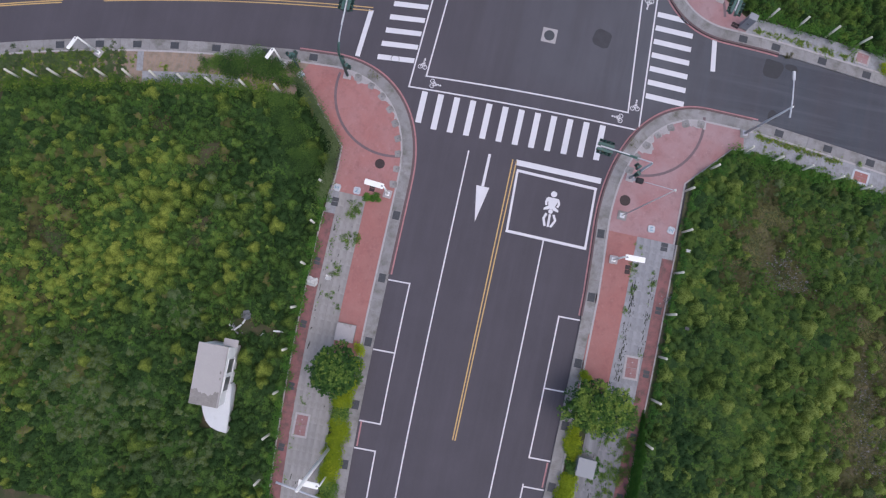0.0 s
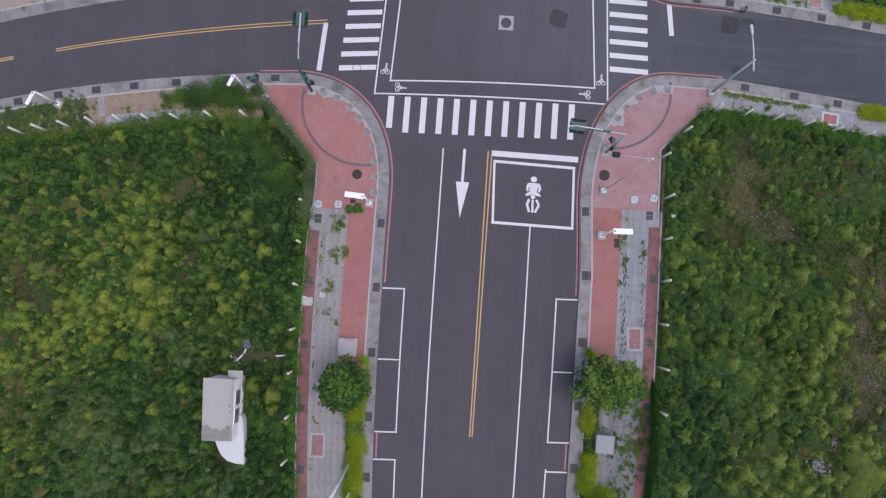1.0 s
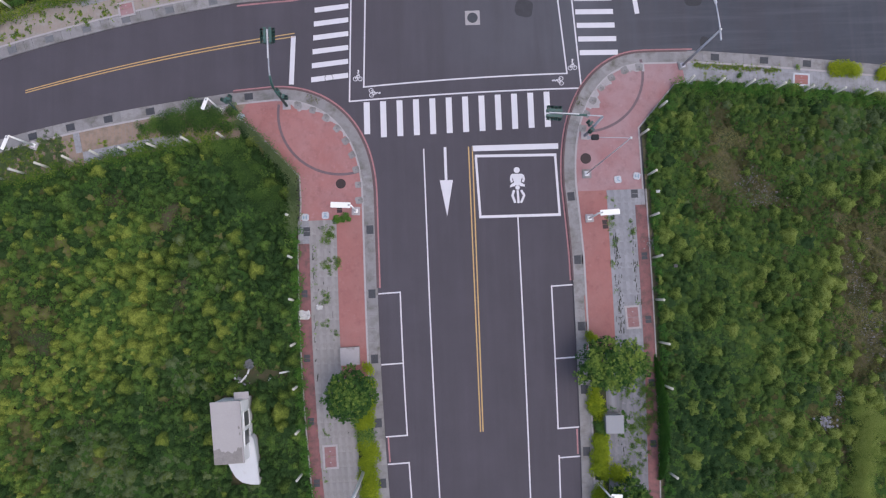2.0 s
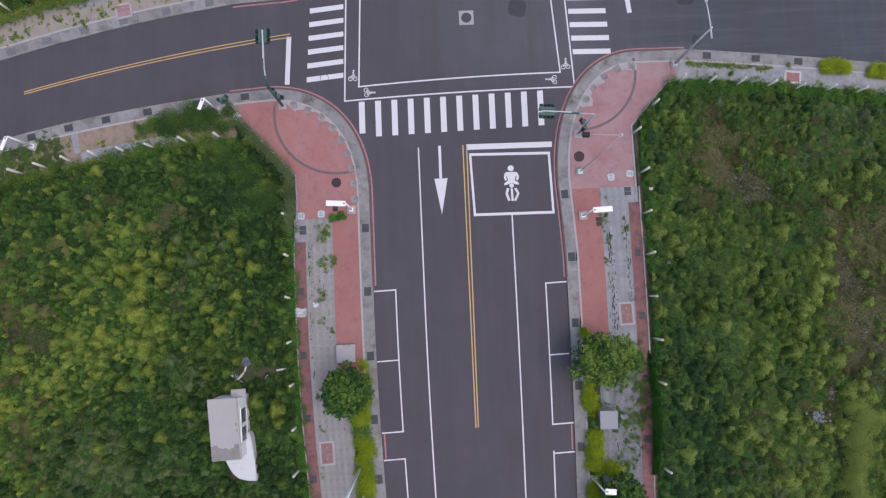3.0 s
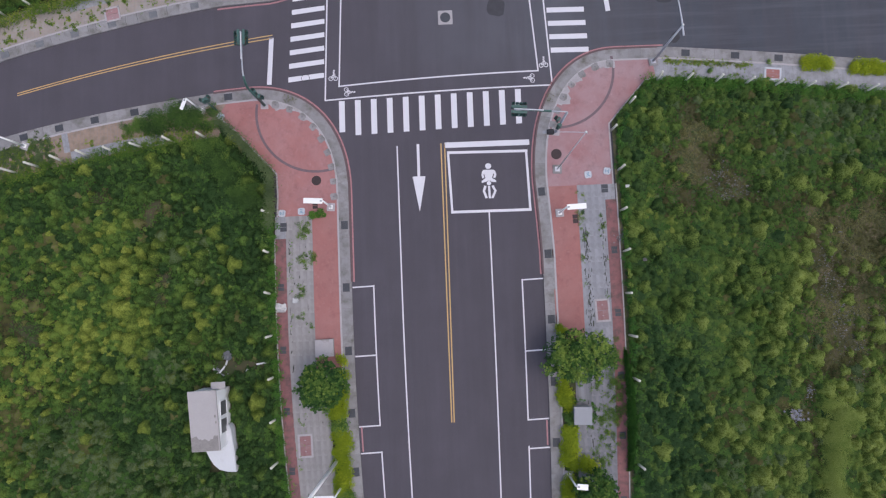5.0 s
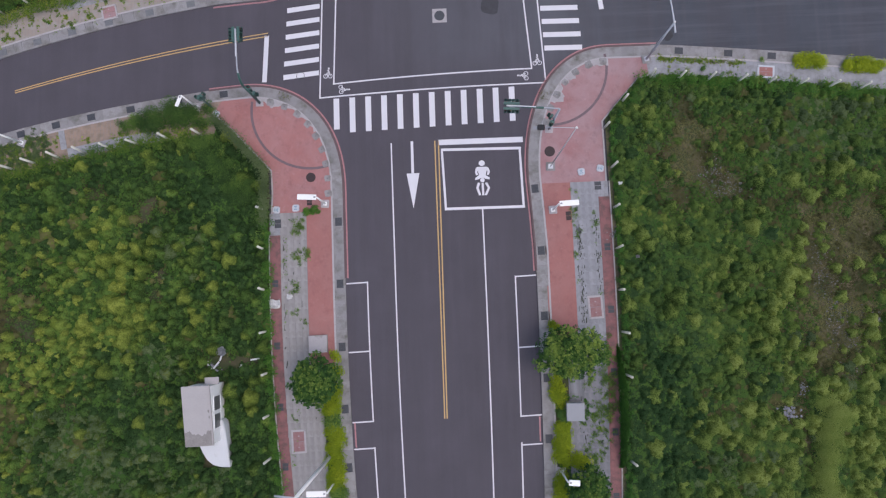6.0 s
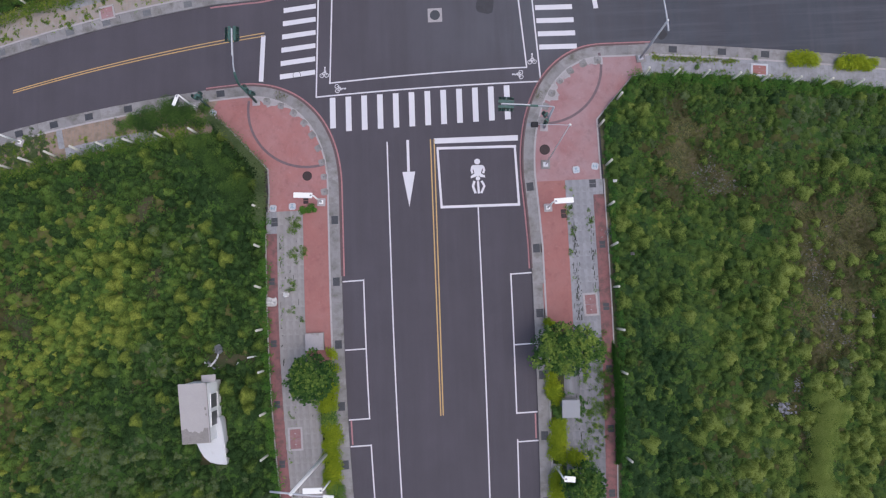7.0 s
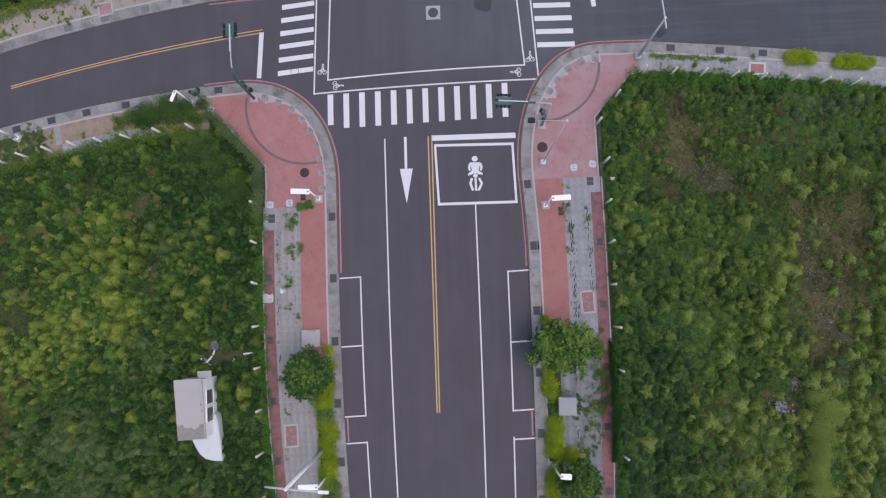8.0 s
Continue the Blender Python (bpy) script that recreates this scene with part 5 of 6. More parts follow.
def lot_plants(key, side, inside, area, label, per_m2=270):
    cell = 0.07
    x0, x1, y0, y1 = area
    # tall domes, broad plants round them and small ones between
    groups = []
    for step, lo, hi in ((0.9, 0.36, 0.9), (0.84, 0.32, 0.7), (0.5, 0.16, 0.34)):
        x, y = jittered(area, step, inside)
        bare = bare_map(x, y, side)
        keep = rng.random(len(x)) > np.clip(bare * 0.9, 0, 0.8)
        kind, tint, vigour = lot_mix(x, y, side)
        if step > 0.88:
            keep &= kind == FEATHERY
        elif step > 0.6:
            keep &= rng.random(len(x)) > 0.2
        tint = np.where((kind == FEATHERY) & (step < 0.88), tint * 0.62, tint)
        kind = np.where((kind == FEATHERY) & (step < 0.88), BROAD, kind)
        x, y, bare, kind, tint, vigour = x[keep], y[keep], bare[keep], kind[keep], tint[keep], vigour[keep]
        r = lo + (hi - lo) * rng.random(len(x)) ** 1.3 * (1 - 0.35 * bare)
        if side == "sw":
            r = r * np.where(kind == FEATHERY, 1 - 0.42 * np.clip((-x - 28.5) / 6, 0, 1), 1.0)
        h = r * rng.uniform(1.1, 1.9, len(x)) * vigour * (1 - 0.5 * bare) * (0.52 if side == "se" else 0.66) + np.where(kind == FEATHERY, 0.36 if side == "se" else 0.4, 0.1)
        h = np.where(kind == WITHERED, h * 0.6, h)
        groups.append((x, y, r, h, kind, tint))
    x, y, r, h, kind, tint = (np.concatenate([g[i] for g in groups]) for i in range(6))
    high, which = mounds(area, cell, (x, y, r, h, rng.uniform(0, 6, len(x))))
    # every plant is lumpy: twigs that push up through its dome
    u, v = rng.uniform(x0, x1, int((x1 - x0) * (y1 - y0) * 11)), rng.uniform(y0, y1, int((x1 - x0) * (y1 - y0) * 11))
    ru = rng.uniform(0.12, 0.26, len(u))
    lump, twig = mounds(area, cell, (u, v, ru, ru * rng.uniform(0.3, 0.65, len(u)), rng.uniform(0, 6, len(u))), 2.0)
    twig_tint = rng.normal(size=len(u) + 1) * 0.05
    gx, gy = np.meshgrid(x0 + cell * np.arange(high.shape[0]), y0 + cell * np.arange(high.shape[1]), indexing="ij")
    low = np.where(rng.random(high.shape) > 1.1 * bare_map(gx, gy, side), 0.14 + 0.2 * smooth_noise(gx, gy, 0.9, 14), 0.0)
    total = np.maximum(high, low) + lump * np.clip(high / 0.4, 0.2, 1.0)
    soft = (total + np.roll(total, 1, 0) + np.roll(total, -1, 0) + np.roll(total, 1, 1) + np.roll(total, -1, 1)) / 5
    sx, sy = np.gradient(soft, cell)
    # the sheet's tint rises towards dome tops, as light would fall there
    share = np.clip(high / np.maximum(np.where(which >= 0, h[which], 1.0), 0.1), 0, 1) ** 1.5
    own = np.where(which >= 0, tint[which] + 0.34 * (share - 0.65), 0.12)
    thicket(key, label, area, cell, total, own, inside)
    # leaves over that surface
    n = int((x1 - x0) * (y1 - y0) * per_m2)
    px, py = rng.uniform(x0, x1, n), rng.uniform(y0, y1, n)
    i, j = ((px - x0) / cell + 0.5).astype(int), ((py - y0) / cell + 0.5).astype(int)
    k = which[i, j]
    ok = inside(px, py) & ~at_hut(px, py) & ((k >= 0) | (rng.random(n) > 0.25 + 0.75 * bare_map(px, py, side)))
    px, py, i, j, k = px[ok], py[ok], i[ok], j[ok], k[ok]
    n = len(px)
    sort = np.where(k >= 0, kind[k], 0)
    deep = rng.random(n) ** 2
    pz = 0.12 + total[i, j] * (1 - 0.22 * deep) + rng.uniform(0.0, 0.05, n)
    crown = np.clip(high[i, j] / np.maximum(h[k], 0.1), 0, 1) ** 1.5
    # lighter tips and dome tops, darker deep leaves: light and shade in the tint
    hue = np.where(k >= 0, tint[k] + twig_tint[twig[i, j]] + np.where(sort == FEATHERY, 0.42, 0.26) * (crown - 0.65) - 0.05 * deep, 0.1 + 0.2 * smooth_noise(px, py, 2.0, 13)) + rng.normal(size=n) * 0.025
    nor = np.stack([-0.75 * sx[i, j], -0.75 * sy[i, j], np.full(n, 0.9)], 1)
    nor = nor / np.linalg.norm(nor, axis=1)[:, None] + rng.normal(size=(n, 3)) * 0.14
    size = rng.uniform(0.11, 0.19, n) * np.where(sort == 0, 1.25, np.where(sort == BROAD, 1.1, 1.0))
    wide = size * np.where(sort == FEATHERY, rng.uniform(0.4, 0.6, n), rng.uniform(0.5, 0.75, n))
    for at, name, says, category, stuff in (
        (0, "undergrowth", "low dark green undergrowth covering ", "undergrowth", LEAF_FIELD),
        (BROAD, "broad_weeds", "knee-high broad-leaved green weeds filling ", "weeds", {"se": LEAF_LUSH, "sw": LEAF_FRESH}.get(side, LEAF_FIELD)),
        (FEATHERY, "tall_weeds", "tall feathery weeds with yellow-green tips filling ", "weeds", LEAF_PALE if side == "se" else LEAF_PLUME),
        (GREYISH, "greyish_weeds", "dull grey-green soft weeds in patches of ", "weeds", LEAF_GREY),
        (WITHERED, "withered_weeds", "brown withered weeds among the green ones of ", "weeds", LEAF_DRY),
    ):
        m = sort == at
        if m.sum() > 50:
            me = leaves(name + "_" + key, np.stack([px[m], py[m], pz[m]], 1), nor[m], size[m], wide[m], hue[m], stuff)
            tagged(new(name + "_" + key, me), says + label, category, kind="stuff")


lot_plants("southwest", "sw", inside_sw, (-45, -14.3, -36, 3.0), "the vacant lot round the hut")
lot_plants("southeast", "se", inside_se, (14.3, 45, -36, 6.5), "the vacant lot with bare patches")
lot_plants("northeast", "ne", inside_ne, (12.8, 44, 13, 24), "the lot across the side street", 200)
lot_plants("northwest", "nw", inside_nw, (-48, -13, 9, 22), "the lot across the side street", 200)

# dry grass over the bare patches
x, y = scatter(15.5, 46, -36, 5, 170, inside_se)
keep = rng.random(len(x)) < bare_map(x, y, "se") * 0.8
x, y = x[keep], y[keep]
n = len(x)
s = rng.uniform(0.14, 0.28, n)
me = leaves("dry_grass", np.stack([x, y, rng.uniform(0.15, 0.45, n)], 1), rng.normal(size=(n, 3)) * 0.6 + np.array([0, 0, 0.8]), s, s * 0.3, smooth_noise(x, y, 2.0, 5), LEAF_DRY)
tagged(new("dry_grass", me), "thin dry brown grass on bare soil", "grass", kind="stuff")


bm = bmesh.new()
for cx, cy, wx, wy, count in ((24.4, -4.2, 0.7, 0.8, 150), (25.2, -5.2, 0.6, 0.5, 80), (26.5, -5.5, 0.5, 0.5, 50), (28.6, -5.1, 0.5, 0.5, 40), (34.0, -15.8, 0.5, 2.2, 220), (35.0, -19.6, 0.6, 1.6, 220), (33.0, -12.5, 0.4, 1.5, 90), (36.6, -18.2, 0.3, 0.7, 90), (33.2, -11.0, 0.5, 1.2, 50), (26.3, -8.1, 0.6, 0.8, 30)):
    for _ in range(int(count * 2.2)):
        x, y = cx + 1.2 * wx * rng.normal(), cy + 1.2 * wy * rng.normal()
        r = 0.02 + 0.06 * rng.random() ** 4
        prism(bm, [(x + r * math.cos(a) * (0.7 + 0.5 * rng.random()), y + r * math.sin(a) * (0.7 + 0.5 * rng.random())) for a in np.linspace(0, 2 * math.pi, 6)[:-1]], 0.1, 0.17 + r)
tagged(new("gravel", mesh_of("gravel", bm, RUBBLE)), "pale grey stones strewn over the bare soil", "gravel", kind="stuff")


def bush(name, spots, material, label, category, size=0.16, density=260, group="", tint=0.5):
    """A bush or hedge piece from a few domes (x, y, radius x, height, base z)."""
    gs = []
    for x, y, r, h, z in spots:
        k = max(3, int(6 * r))
        a = rng.uniform(0, 2 * math.pi, k)
        q = r * 0.55 * np.sqrt(rng.random(k))
        pos = np.stack([x + q * np.cos(a), y + q * np.sin(a), np.full(k, z) + h * 0.2 * rng.random(k)], 1)
        rad = rng.uniform(0.4, 0.65, k) * r
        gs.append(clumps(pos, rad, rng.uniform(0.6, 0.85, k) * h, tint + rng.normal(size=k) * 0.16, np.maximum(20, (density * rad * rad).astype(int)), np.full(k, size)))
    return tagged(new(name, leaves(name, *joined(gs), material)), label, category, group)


# hedge west: pieces between gaps, yellow-green with darker plants among them
for i, y in enumerate(np.arange(-22.4, -40, -1.05)):
    x, _ = bow(-10.22 + rng.uniform(-0.1, 0.1), y)
    dark = i in (2, 8)
    bush("hedge_shrub", [(x, y, 1.0, 0.95, TOP), (x + 0.1, y + 0.45, 0.95, 0.9, TOP)], LEAF_TREE if dark else LEAF_LIME, "clipped green shrub in the hedge" if dark else "clipped lime-green shrub in the hedge", "shrub", 0.14, 620, "west hedge", 0.6 if dark else 0.42)
for x, y, r in ((-9.75, -18.9, 0.75), (-9.7, -20.2, 0.85), (-9.75, -21.4, 0.9)):
    bush("hedge_shrub", [(x, y, r, 0.9, TOP)], LEAF_LIME, "clipped lime-green shrub under a tree", "shrub", 0.14, 620, "west hedge", 0.45)
for x, y, r, lime in ((9.75, -17.2, 0.6, 1), (9.75, -21.9, 0.7, 1), (9.72, -23.0, 0.8, 1), (9.95, -24.6, 0.6, 0), (9.8, -26.0, 0.8, 1), (9.75, -27.1, 0.85, 1), (9.7, -28.2, 0.8, 1), (11.3, -28.7, 0.8, 1), (9.75, -30.3, 0.8, 1), (9.7, -31.6, 0.8, 1), (9.7, -33, 0.8, 0)):
    bush("hedge_shrub", [(x - 0.02, y, r * 1.25, 0.95, TOP), (x - 0.02, y + 0.35, r * 1.15, 0.9, TOP)], LEAF_LIME if lime else LEAF_TREE, "clipped lime-green shrub beside the kerb" if lime else "small green shrub beside the cabinet", "shrub", 0.14, 620, "east hedge", 0.45)
for x0, x1, key, lime in ((32.9, 35.1, "se", 1), (37.0, 40.0, "se", 1), (30.5, 36.5, "ne", 1)):
    for x in np.arange(x0, x1, 0.8):
        y = (east_near(x - 20) - 0.85) if key == "se" else east_far(x - 20) + 1.6
        bush("hedge_shrub", [(x, y, 0.92, 0.8, TOP), (x + 0.4, y - 0.05, 0.8, 0.78, TOP)], LEAF_LIME, "clipped lime-green shrub beside the side street", "shrub", 0.14, 620, "east street hedge", 0.62)
bush("path_shrub", [(-11.75, -6.0, 0.55, 0.6, TOP), (-11.1, -5.9, 0.6, 0.6, TOP)], LEAF_DARK, "low green shrub beside a lamp", "shrub", 0.15, 1100, tint=0.7)
bush("roadside_bush", [(-28.6, 2.6, 0.8, 0.8, TOP), (-27.4, 2.9, 1.1, 1.2, TOP), (-25.6, 3.1, 1.5, 1.6, TOP), (-23.8, 3.4, 1.6, 1.8, TOP), (-22.3, 3.3, 1.3, 1.5, TOP), (-26.8, 2.6, 0.9, 1.0, TOP)], LEAF_FRESH, "large dark green bush overgrowing the pavement", "bush", 0.12, 620, tint=0.22)
bush("roadside_bush", [(-20.5, 3.6, 0.8, 1.3, TOP), (-20.6, 4.3, 0.5, 1.5, TOP), (-21.2, 2.6, 0.9, 1.2, TOP), (-20.2, 2.7, 0.7, 1.2, TOP)], LEAF_FRESH, "dark green bush beside the red plaza", "bush", 0.12, 560, tint=0.2)

# growth that leans over the borders of the lots
def fringe(name, line, material, label, tint, reach=0.5):
    pts = resampled(line, 0.22)
    x = np.array([p[0] for p in pts]) + rng.normal(size=len(pts)) * 0.2
    y = np.array([p[1] for p in pts]) + rng.normal(size=len(pts)) * 0.2
    rad = rng.uniform(0.25, reach, len(pts))
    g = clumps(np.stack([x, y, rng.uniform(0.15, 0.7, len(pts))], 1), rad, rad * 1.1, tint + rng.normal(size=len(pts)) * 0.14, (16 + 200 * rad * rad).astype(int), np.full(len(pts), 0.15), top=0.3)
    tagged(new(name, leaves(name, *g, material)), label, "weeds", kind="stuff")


def creeper(name, line, z0, z1):
    pts = np.array(resampled(line, 0.022))
    n = len(pts)
    c = np.stack([pts[:, 0] + rng.normal(size=n) * 0.24, pts[:, 1] + rng.normal(size=n) * 0.24, rng.uniform(z0, z1, n)], 1)
    s = rng.uniform(0.1, 0.2, n)
    me = leaves(name, c, rng.normal(size=(n, 3)) * 0.5 + np.array([0, 0, 1.0]), s, s * 0.5, smooth_noise(pts[:, 0], pts[:, 1], 0.8, 9) * 0.6 + 0.2, LEAF_GREY)
    tagged(new(name, me), "greyish green creeper along the plaza's border", "creeper", kind="stuff")


for k in range(9):
    creeper("border_creeper", [(-19.9 + 0.04 * k, 2.75), (-18.75, 1.8), (-17.05, -0.1), (-15.25, -2.1), (-15.2, -4.2), (-15.4, -6.3 - 0.1 * k)], 0.8 + 0.12 * k, 2.0)
fringe("border_weeds_west", [bow(-15.45, y) for y in np.arange(-40, -5, 1.0)], LEAF_DARK, "green weeds leaning over the red border", 0.6)
fringe("border_weeds_east", [bow(15.75, y) for y in np.arange(-40, 0.5, 1.0)] + [(18.5, 4.6)], LEAF_DARK, "green weeds leaning over the red border", 0.3, 0.35)
fringe("border_weeds_street_west", [(-52 + 1.0 * i, west_near(32 - 1.0 * i) - 4.2) for i in range(31)], LEAF_FIELD, "green weeds along the side street's pavement", 0.4, 0.7)
fringe("border_weeds_street_east", [(19.0 + 1.0 * i, east_near(-1.0 + 1.0 * i) - 3.45) for i in range(27)], LEAF_DARK, "green weeds along the side street's pavement", 0.6, 0.7)
fringe("border_weeds_northwest", [(-22.0 - 1.0 * i, west_far(2.0 + 1.0 * i) + 3.5) for i in range(28)], LEAF_FIELD, "yellow-green weeds along the far pavement", 0.6, 0.8)
fringe("border_weeds_northeast", [(18.0 + 1.0 * i, east_far(-2.0 + 1.0 * i) + 2.75) for i in range(27)], LEAF_DARK, "green weeds along the side street's pavement", 0.6, 0.7)

# tall dark growth along the plaza's diagonal border
for i in range(9):
    u = i / 8
    bush("border_bush", [(-20.9 + 4.0 * u + rng.uniform(-0.2, 0.2), 1.1 - 4.7 * u ** 1.1, 0.9, 1.1, 0.15), (-21.7 + 4.2 * u, 0.4 - 4.6 * u, 1.2, 1.5, 0.15)], LEAF_FRESH, "dense dark green bush bordering the plaza", "bush", 0.12, 560, "border bushes", 0.1 + 0.2 * (i % 3 == 0))
for y in np.arange(-3.2, -9, -1.2):
    bush("border_bush", [(-16.1, y, 0.8, 1.2, 0.15)], LEAF_FRESH, "dense dark green bush bordering the plaza", "bush", 0.13, 420, "border bushes", 0.22)
n = 9000
v = rng.random(n)
y = -18.6 - 10.5 * v
rise = np.clip((v - 0.02) / 0.3, 0, 1) * np.clip((1 - v) / 0.35, 0, 1) ** 0.6
z = 0.12 + (1.9 + 0.5 * smooth_noise(y, y, 1.1, 61)) * rise * rng.random(n) ** 0.8
x = 15.1 + 0.06 * z + 0.07 * rng.normal(size=n) - 0.03 * np.clip(-y - 18, 0, 12)
s = rng.uniform(0.1, 0.2, n)
me = leaves("creeper_curtain", np.stack([x, y, z], 1), np.array([-0.9, 0, 0.25]) + rng.normal(size=(n, 3)) * 0.35, s, s * 0.55, 0.2 + 0.4 * smooth_noise(y, z, 0.6, 62), LEAF_DARK)
tagged(new("creeper_curtain", me), "dark green curtain of creeper hanging along the lot's red border", "creeper", kind="stuff")
bush("pale_bush", [(32.2, -24.0, 1.1, 1.3, 0.2), (32.9, -25.3, 1.5, 1.6, 0.2), (32.2, -27.2, 1.5, 1.6, 0.2), (31.8, -29.2, 1.5, 1.5, 0.2), (31.6, -31.2, 1.4, 1.5, 0.2), (34.0, -25.6, 0.9, 1.3, 0.2)], LEAF_PALE, "broad pale green bush in the lot", "bush", 0.09, 1300, tint=0.62)


def tree(x, y, height, spread, squash, lobes, bough, label, tint):
    t = thing("street_tree", (x, y, TOP), label, "tree", "street trees")
    fork = height * 0.42
    bm = bmesh.new()
    tube(bm, [(0, 0, 0), (0.03, 0.02, fork * 0.5), (0.0, 0.05, fork)], 0.13, 0.09, 10)
    part("trunk", bm, BARK, t, smooth=True)
    gs = []
    for i in range(lobes):
        a = 2 * math.pi * (i * 0.618) + rng.uniform(-0.2, 0.2)
        q = spread * math.sqrt((i + 0.5) / lobes) * rng.uniform(0.75, 1.05)
        tip = (q * math.cos(a), q * math.sin(a) * squash, height * (0.9 - 0.3 * (q / spread) ** 2) + rng.uniform(-0.25, 0.25))
        if i % 2 == 0:
            bm = bmesh.new()
            tube(bm, [(0, 0.03, fork * rng.uniform(0.8, 1.0)), (tip[0] * 0.5, tip[1] * 0.5, (fork + tip[2]) / 2 + 0.2), (tip[0] * 0.95, tip[1] * 0.95, tip[2])], 0.06, 0.015, 7)
            part("limb", bm, BARK, t, smooth=True)
        k = 24
        d = rng.normal(size=(k, 3))
        d[:, 2] = np.abs(d[:, 2]) * 0.7
        d /= np.linalg.norm(d, axis=1)[:, None]
        pos = np.array(tip) + d * bough * rng.uniform(0.5, 1.3, (k, 1)) * np.array([1, 1, 0.7])
        rad = rng.uniform(0.08, 0.17, k)
        # upper twigs tinted lighter and lower ones darker, as if lit from above
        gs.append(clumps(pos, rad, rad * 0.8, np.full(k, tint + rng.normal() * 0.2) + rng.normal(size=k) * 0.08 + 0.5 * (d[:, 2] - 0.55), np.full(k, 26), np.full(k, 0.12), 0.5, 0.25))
    # inner leaves tinted close to the darkest, for shade inside the crown
    k = 5 * lobes
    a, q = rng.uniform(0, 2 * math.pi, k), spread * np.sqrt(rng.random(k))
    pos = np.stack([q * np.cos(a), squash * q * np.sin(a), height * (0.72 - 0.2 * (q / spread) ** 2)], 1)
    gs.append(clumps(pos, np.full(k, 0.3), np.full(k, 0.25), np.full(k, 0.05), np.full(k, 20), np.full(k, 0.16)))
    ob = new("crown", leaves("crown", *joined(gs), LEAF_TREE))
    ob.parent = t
    return t


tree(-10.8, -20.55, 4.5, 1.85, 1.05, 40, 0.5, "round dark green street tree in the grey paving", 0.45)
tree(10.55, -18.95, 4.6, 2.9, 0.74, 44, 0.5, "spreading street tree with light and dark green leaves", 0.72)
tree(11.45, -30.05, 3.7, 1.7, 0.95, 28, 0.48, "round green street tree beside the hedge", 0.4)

# weeds in the joints and along the kerbs
def tufts(name, spots, material, label, size=0.13, tint=0.5, spread=1.0):
    spots = [(x + spread * 0.75 * r * rng.normal(), y + spread * 1.1 * r * rng.normal(), spread * r * rng.uniform(0.4, 0.95)) for x, y, r in spots for _ in range(6)]
    pos = np.array([(x, y, TOP - 0.03) for x, y, r in spots])
    rad = np.array([r for x, y, r in spots])
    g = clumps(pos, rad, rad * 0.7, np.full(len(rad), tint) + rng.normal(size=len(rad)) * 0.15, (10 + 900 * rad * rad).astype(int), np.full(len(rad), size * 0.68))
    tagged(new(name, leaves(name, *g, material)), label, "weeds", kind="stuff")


west = [(-12.9 + 0.25 * rng.normal(), y + 0.3 * rng.normal(), rng.uniform(0.18, 0.36)) for y in (-6.6, -7.2, -9.7, -9.9, -10.3, -12.3, -12.6, -13.0, -14.6, -15.0)]
west += [(-12.7, -7.2, 0.4), (-12.4, -6.7, 0.3)]
west += [(-12.0 + 0.2 * rng.normal(), y, rng.uniform(0.15, 0.4)) for y in (-9.6, -10.0)]
west += [(-13.3 + 0.35 * rng.normal(), -22 - 9 * rng.random(), rng.uniform(0.06, 0.2)) for _ in range(12)]
west += [(-13.9 + 0.1 * rng.normal(), -7 - 14 * rng.random(), rng.uniform(0.05, 0.12)) for _ in range(26)]
tufts("paving_weeds_west", west, LEAF_FRESH, "small green weeds growing between the pavers", tint=0.35)
east = [(12.05 + 0.12 * rng.normal(), y + 0.3 * rng.normal(), 0.1 + 0.25 * rng.random() ** 2) for y in (-4.9, -5.3, -6.9, -7.3, -8.0, -8.3, -10.4, -12.8)]
east += [(13.9 + 0.15 * rng.normal(), y + 0.3 * rng.normal(), 0.1 + 0.28 * rng.random() ** 2) for y in (-7.2, -7.5, -7.9, -9.6, -11.0, -13.2)]
east += [(12.3 + 0.5 * rng.normal(), -20.5 - 9 * rng.random(), 0.08 + 0.25 * rng.random() ** 2) for _ in range(20)]
east += [(12.9 + 0.7 * rng.normal(), -20.5 - 8 * rng.random(), 0.06 + 0.25 * rng.random() ** 2) for _ in range(34)]
east += [(14.1 + 0.2 * rng.normal(), -19 - 7 * rng.random(), rng.uniform(0.2, 0.55)) for _ in range(16)]
tufts("paving_weeds_east", east, LEAF_FRESH, "small green weeds growing between the pavers", tint=0.35)
beds = [(*bow(10.1 + 0.3 * rng.normal(), -19.5 - 16 * u), rng.uniform(0.15, 0.4)) for u in rng.random(50)]
beds += [(*bow(-10.4 + 0.2 * rng.normal(), -22.5 - 15 * u), rng.uniform(0.15, 0.4)) for u in rng.random(50)]
beds += [(11.1 + 1.1 * math.cos(a), -24.1 + 1.15 * math.sin(a), rng.uniform(0.15, 0.35)) for a in rng.uniform(0, 6.28, 16)]
tufts("bed_plants", beds, LEAF_DARK, "low dark green plants filling the beds", 0.15, 0.35, 0.7)
strip = [(20.2 + 7.8 * u, east_near(0.2 + 7.8 * u) - 1.35 + 0.1 * rng.normal(), rng.uniform(0.1, 0.24)) for u in rng.random(130)]
strip += [(20 + 22 * u, east_near(22 * u) - 2.75 + 0.2 * rng.normal(), rng.uniform(0.12, 0.4)) for u in rng.random(36)]
strip += [(18.6 + 9.5 * u, east_far(-1.4 + 9.5 * u) + 1.5 + 0.1 * rng.normal(), rng.uniform(0.1, 0.24)) for u in rng.random(130)]
tufts("strip_plants_east", strip, LEAF_FIELD, "low yellowish green plants in the narrow strip", tint=0.5, spread=0.7)
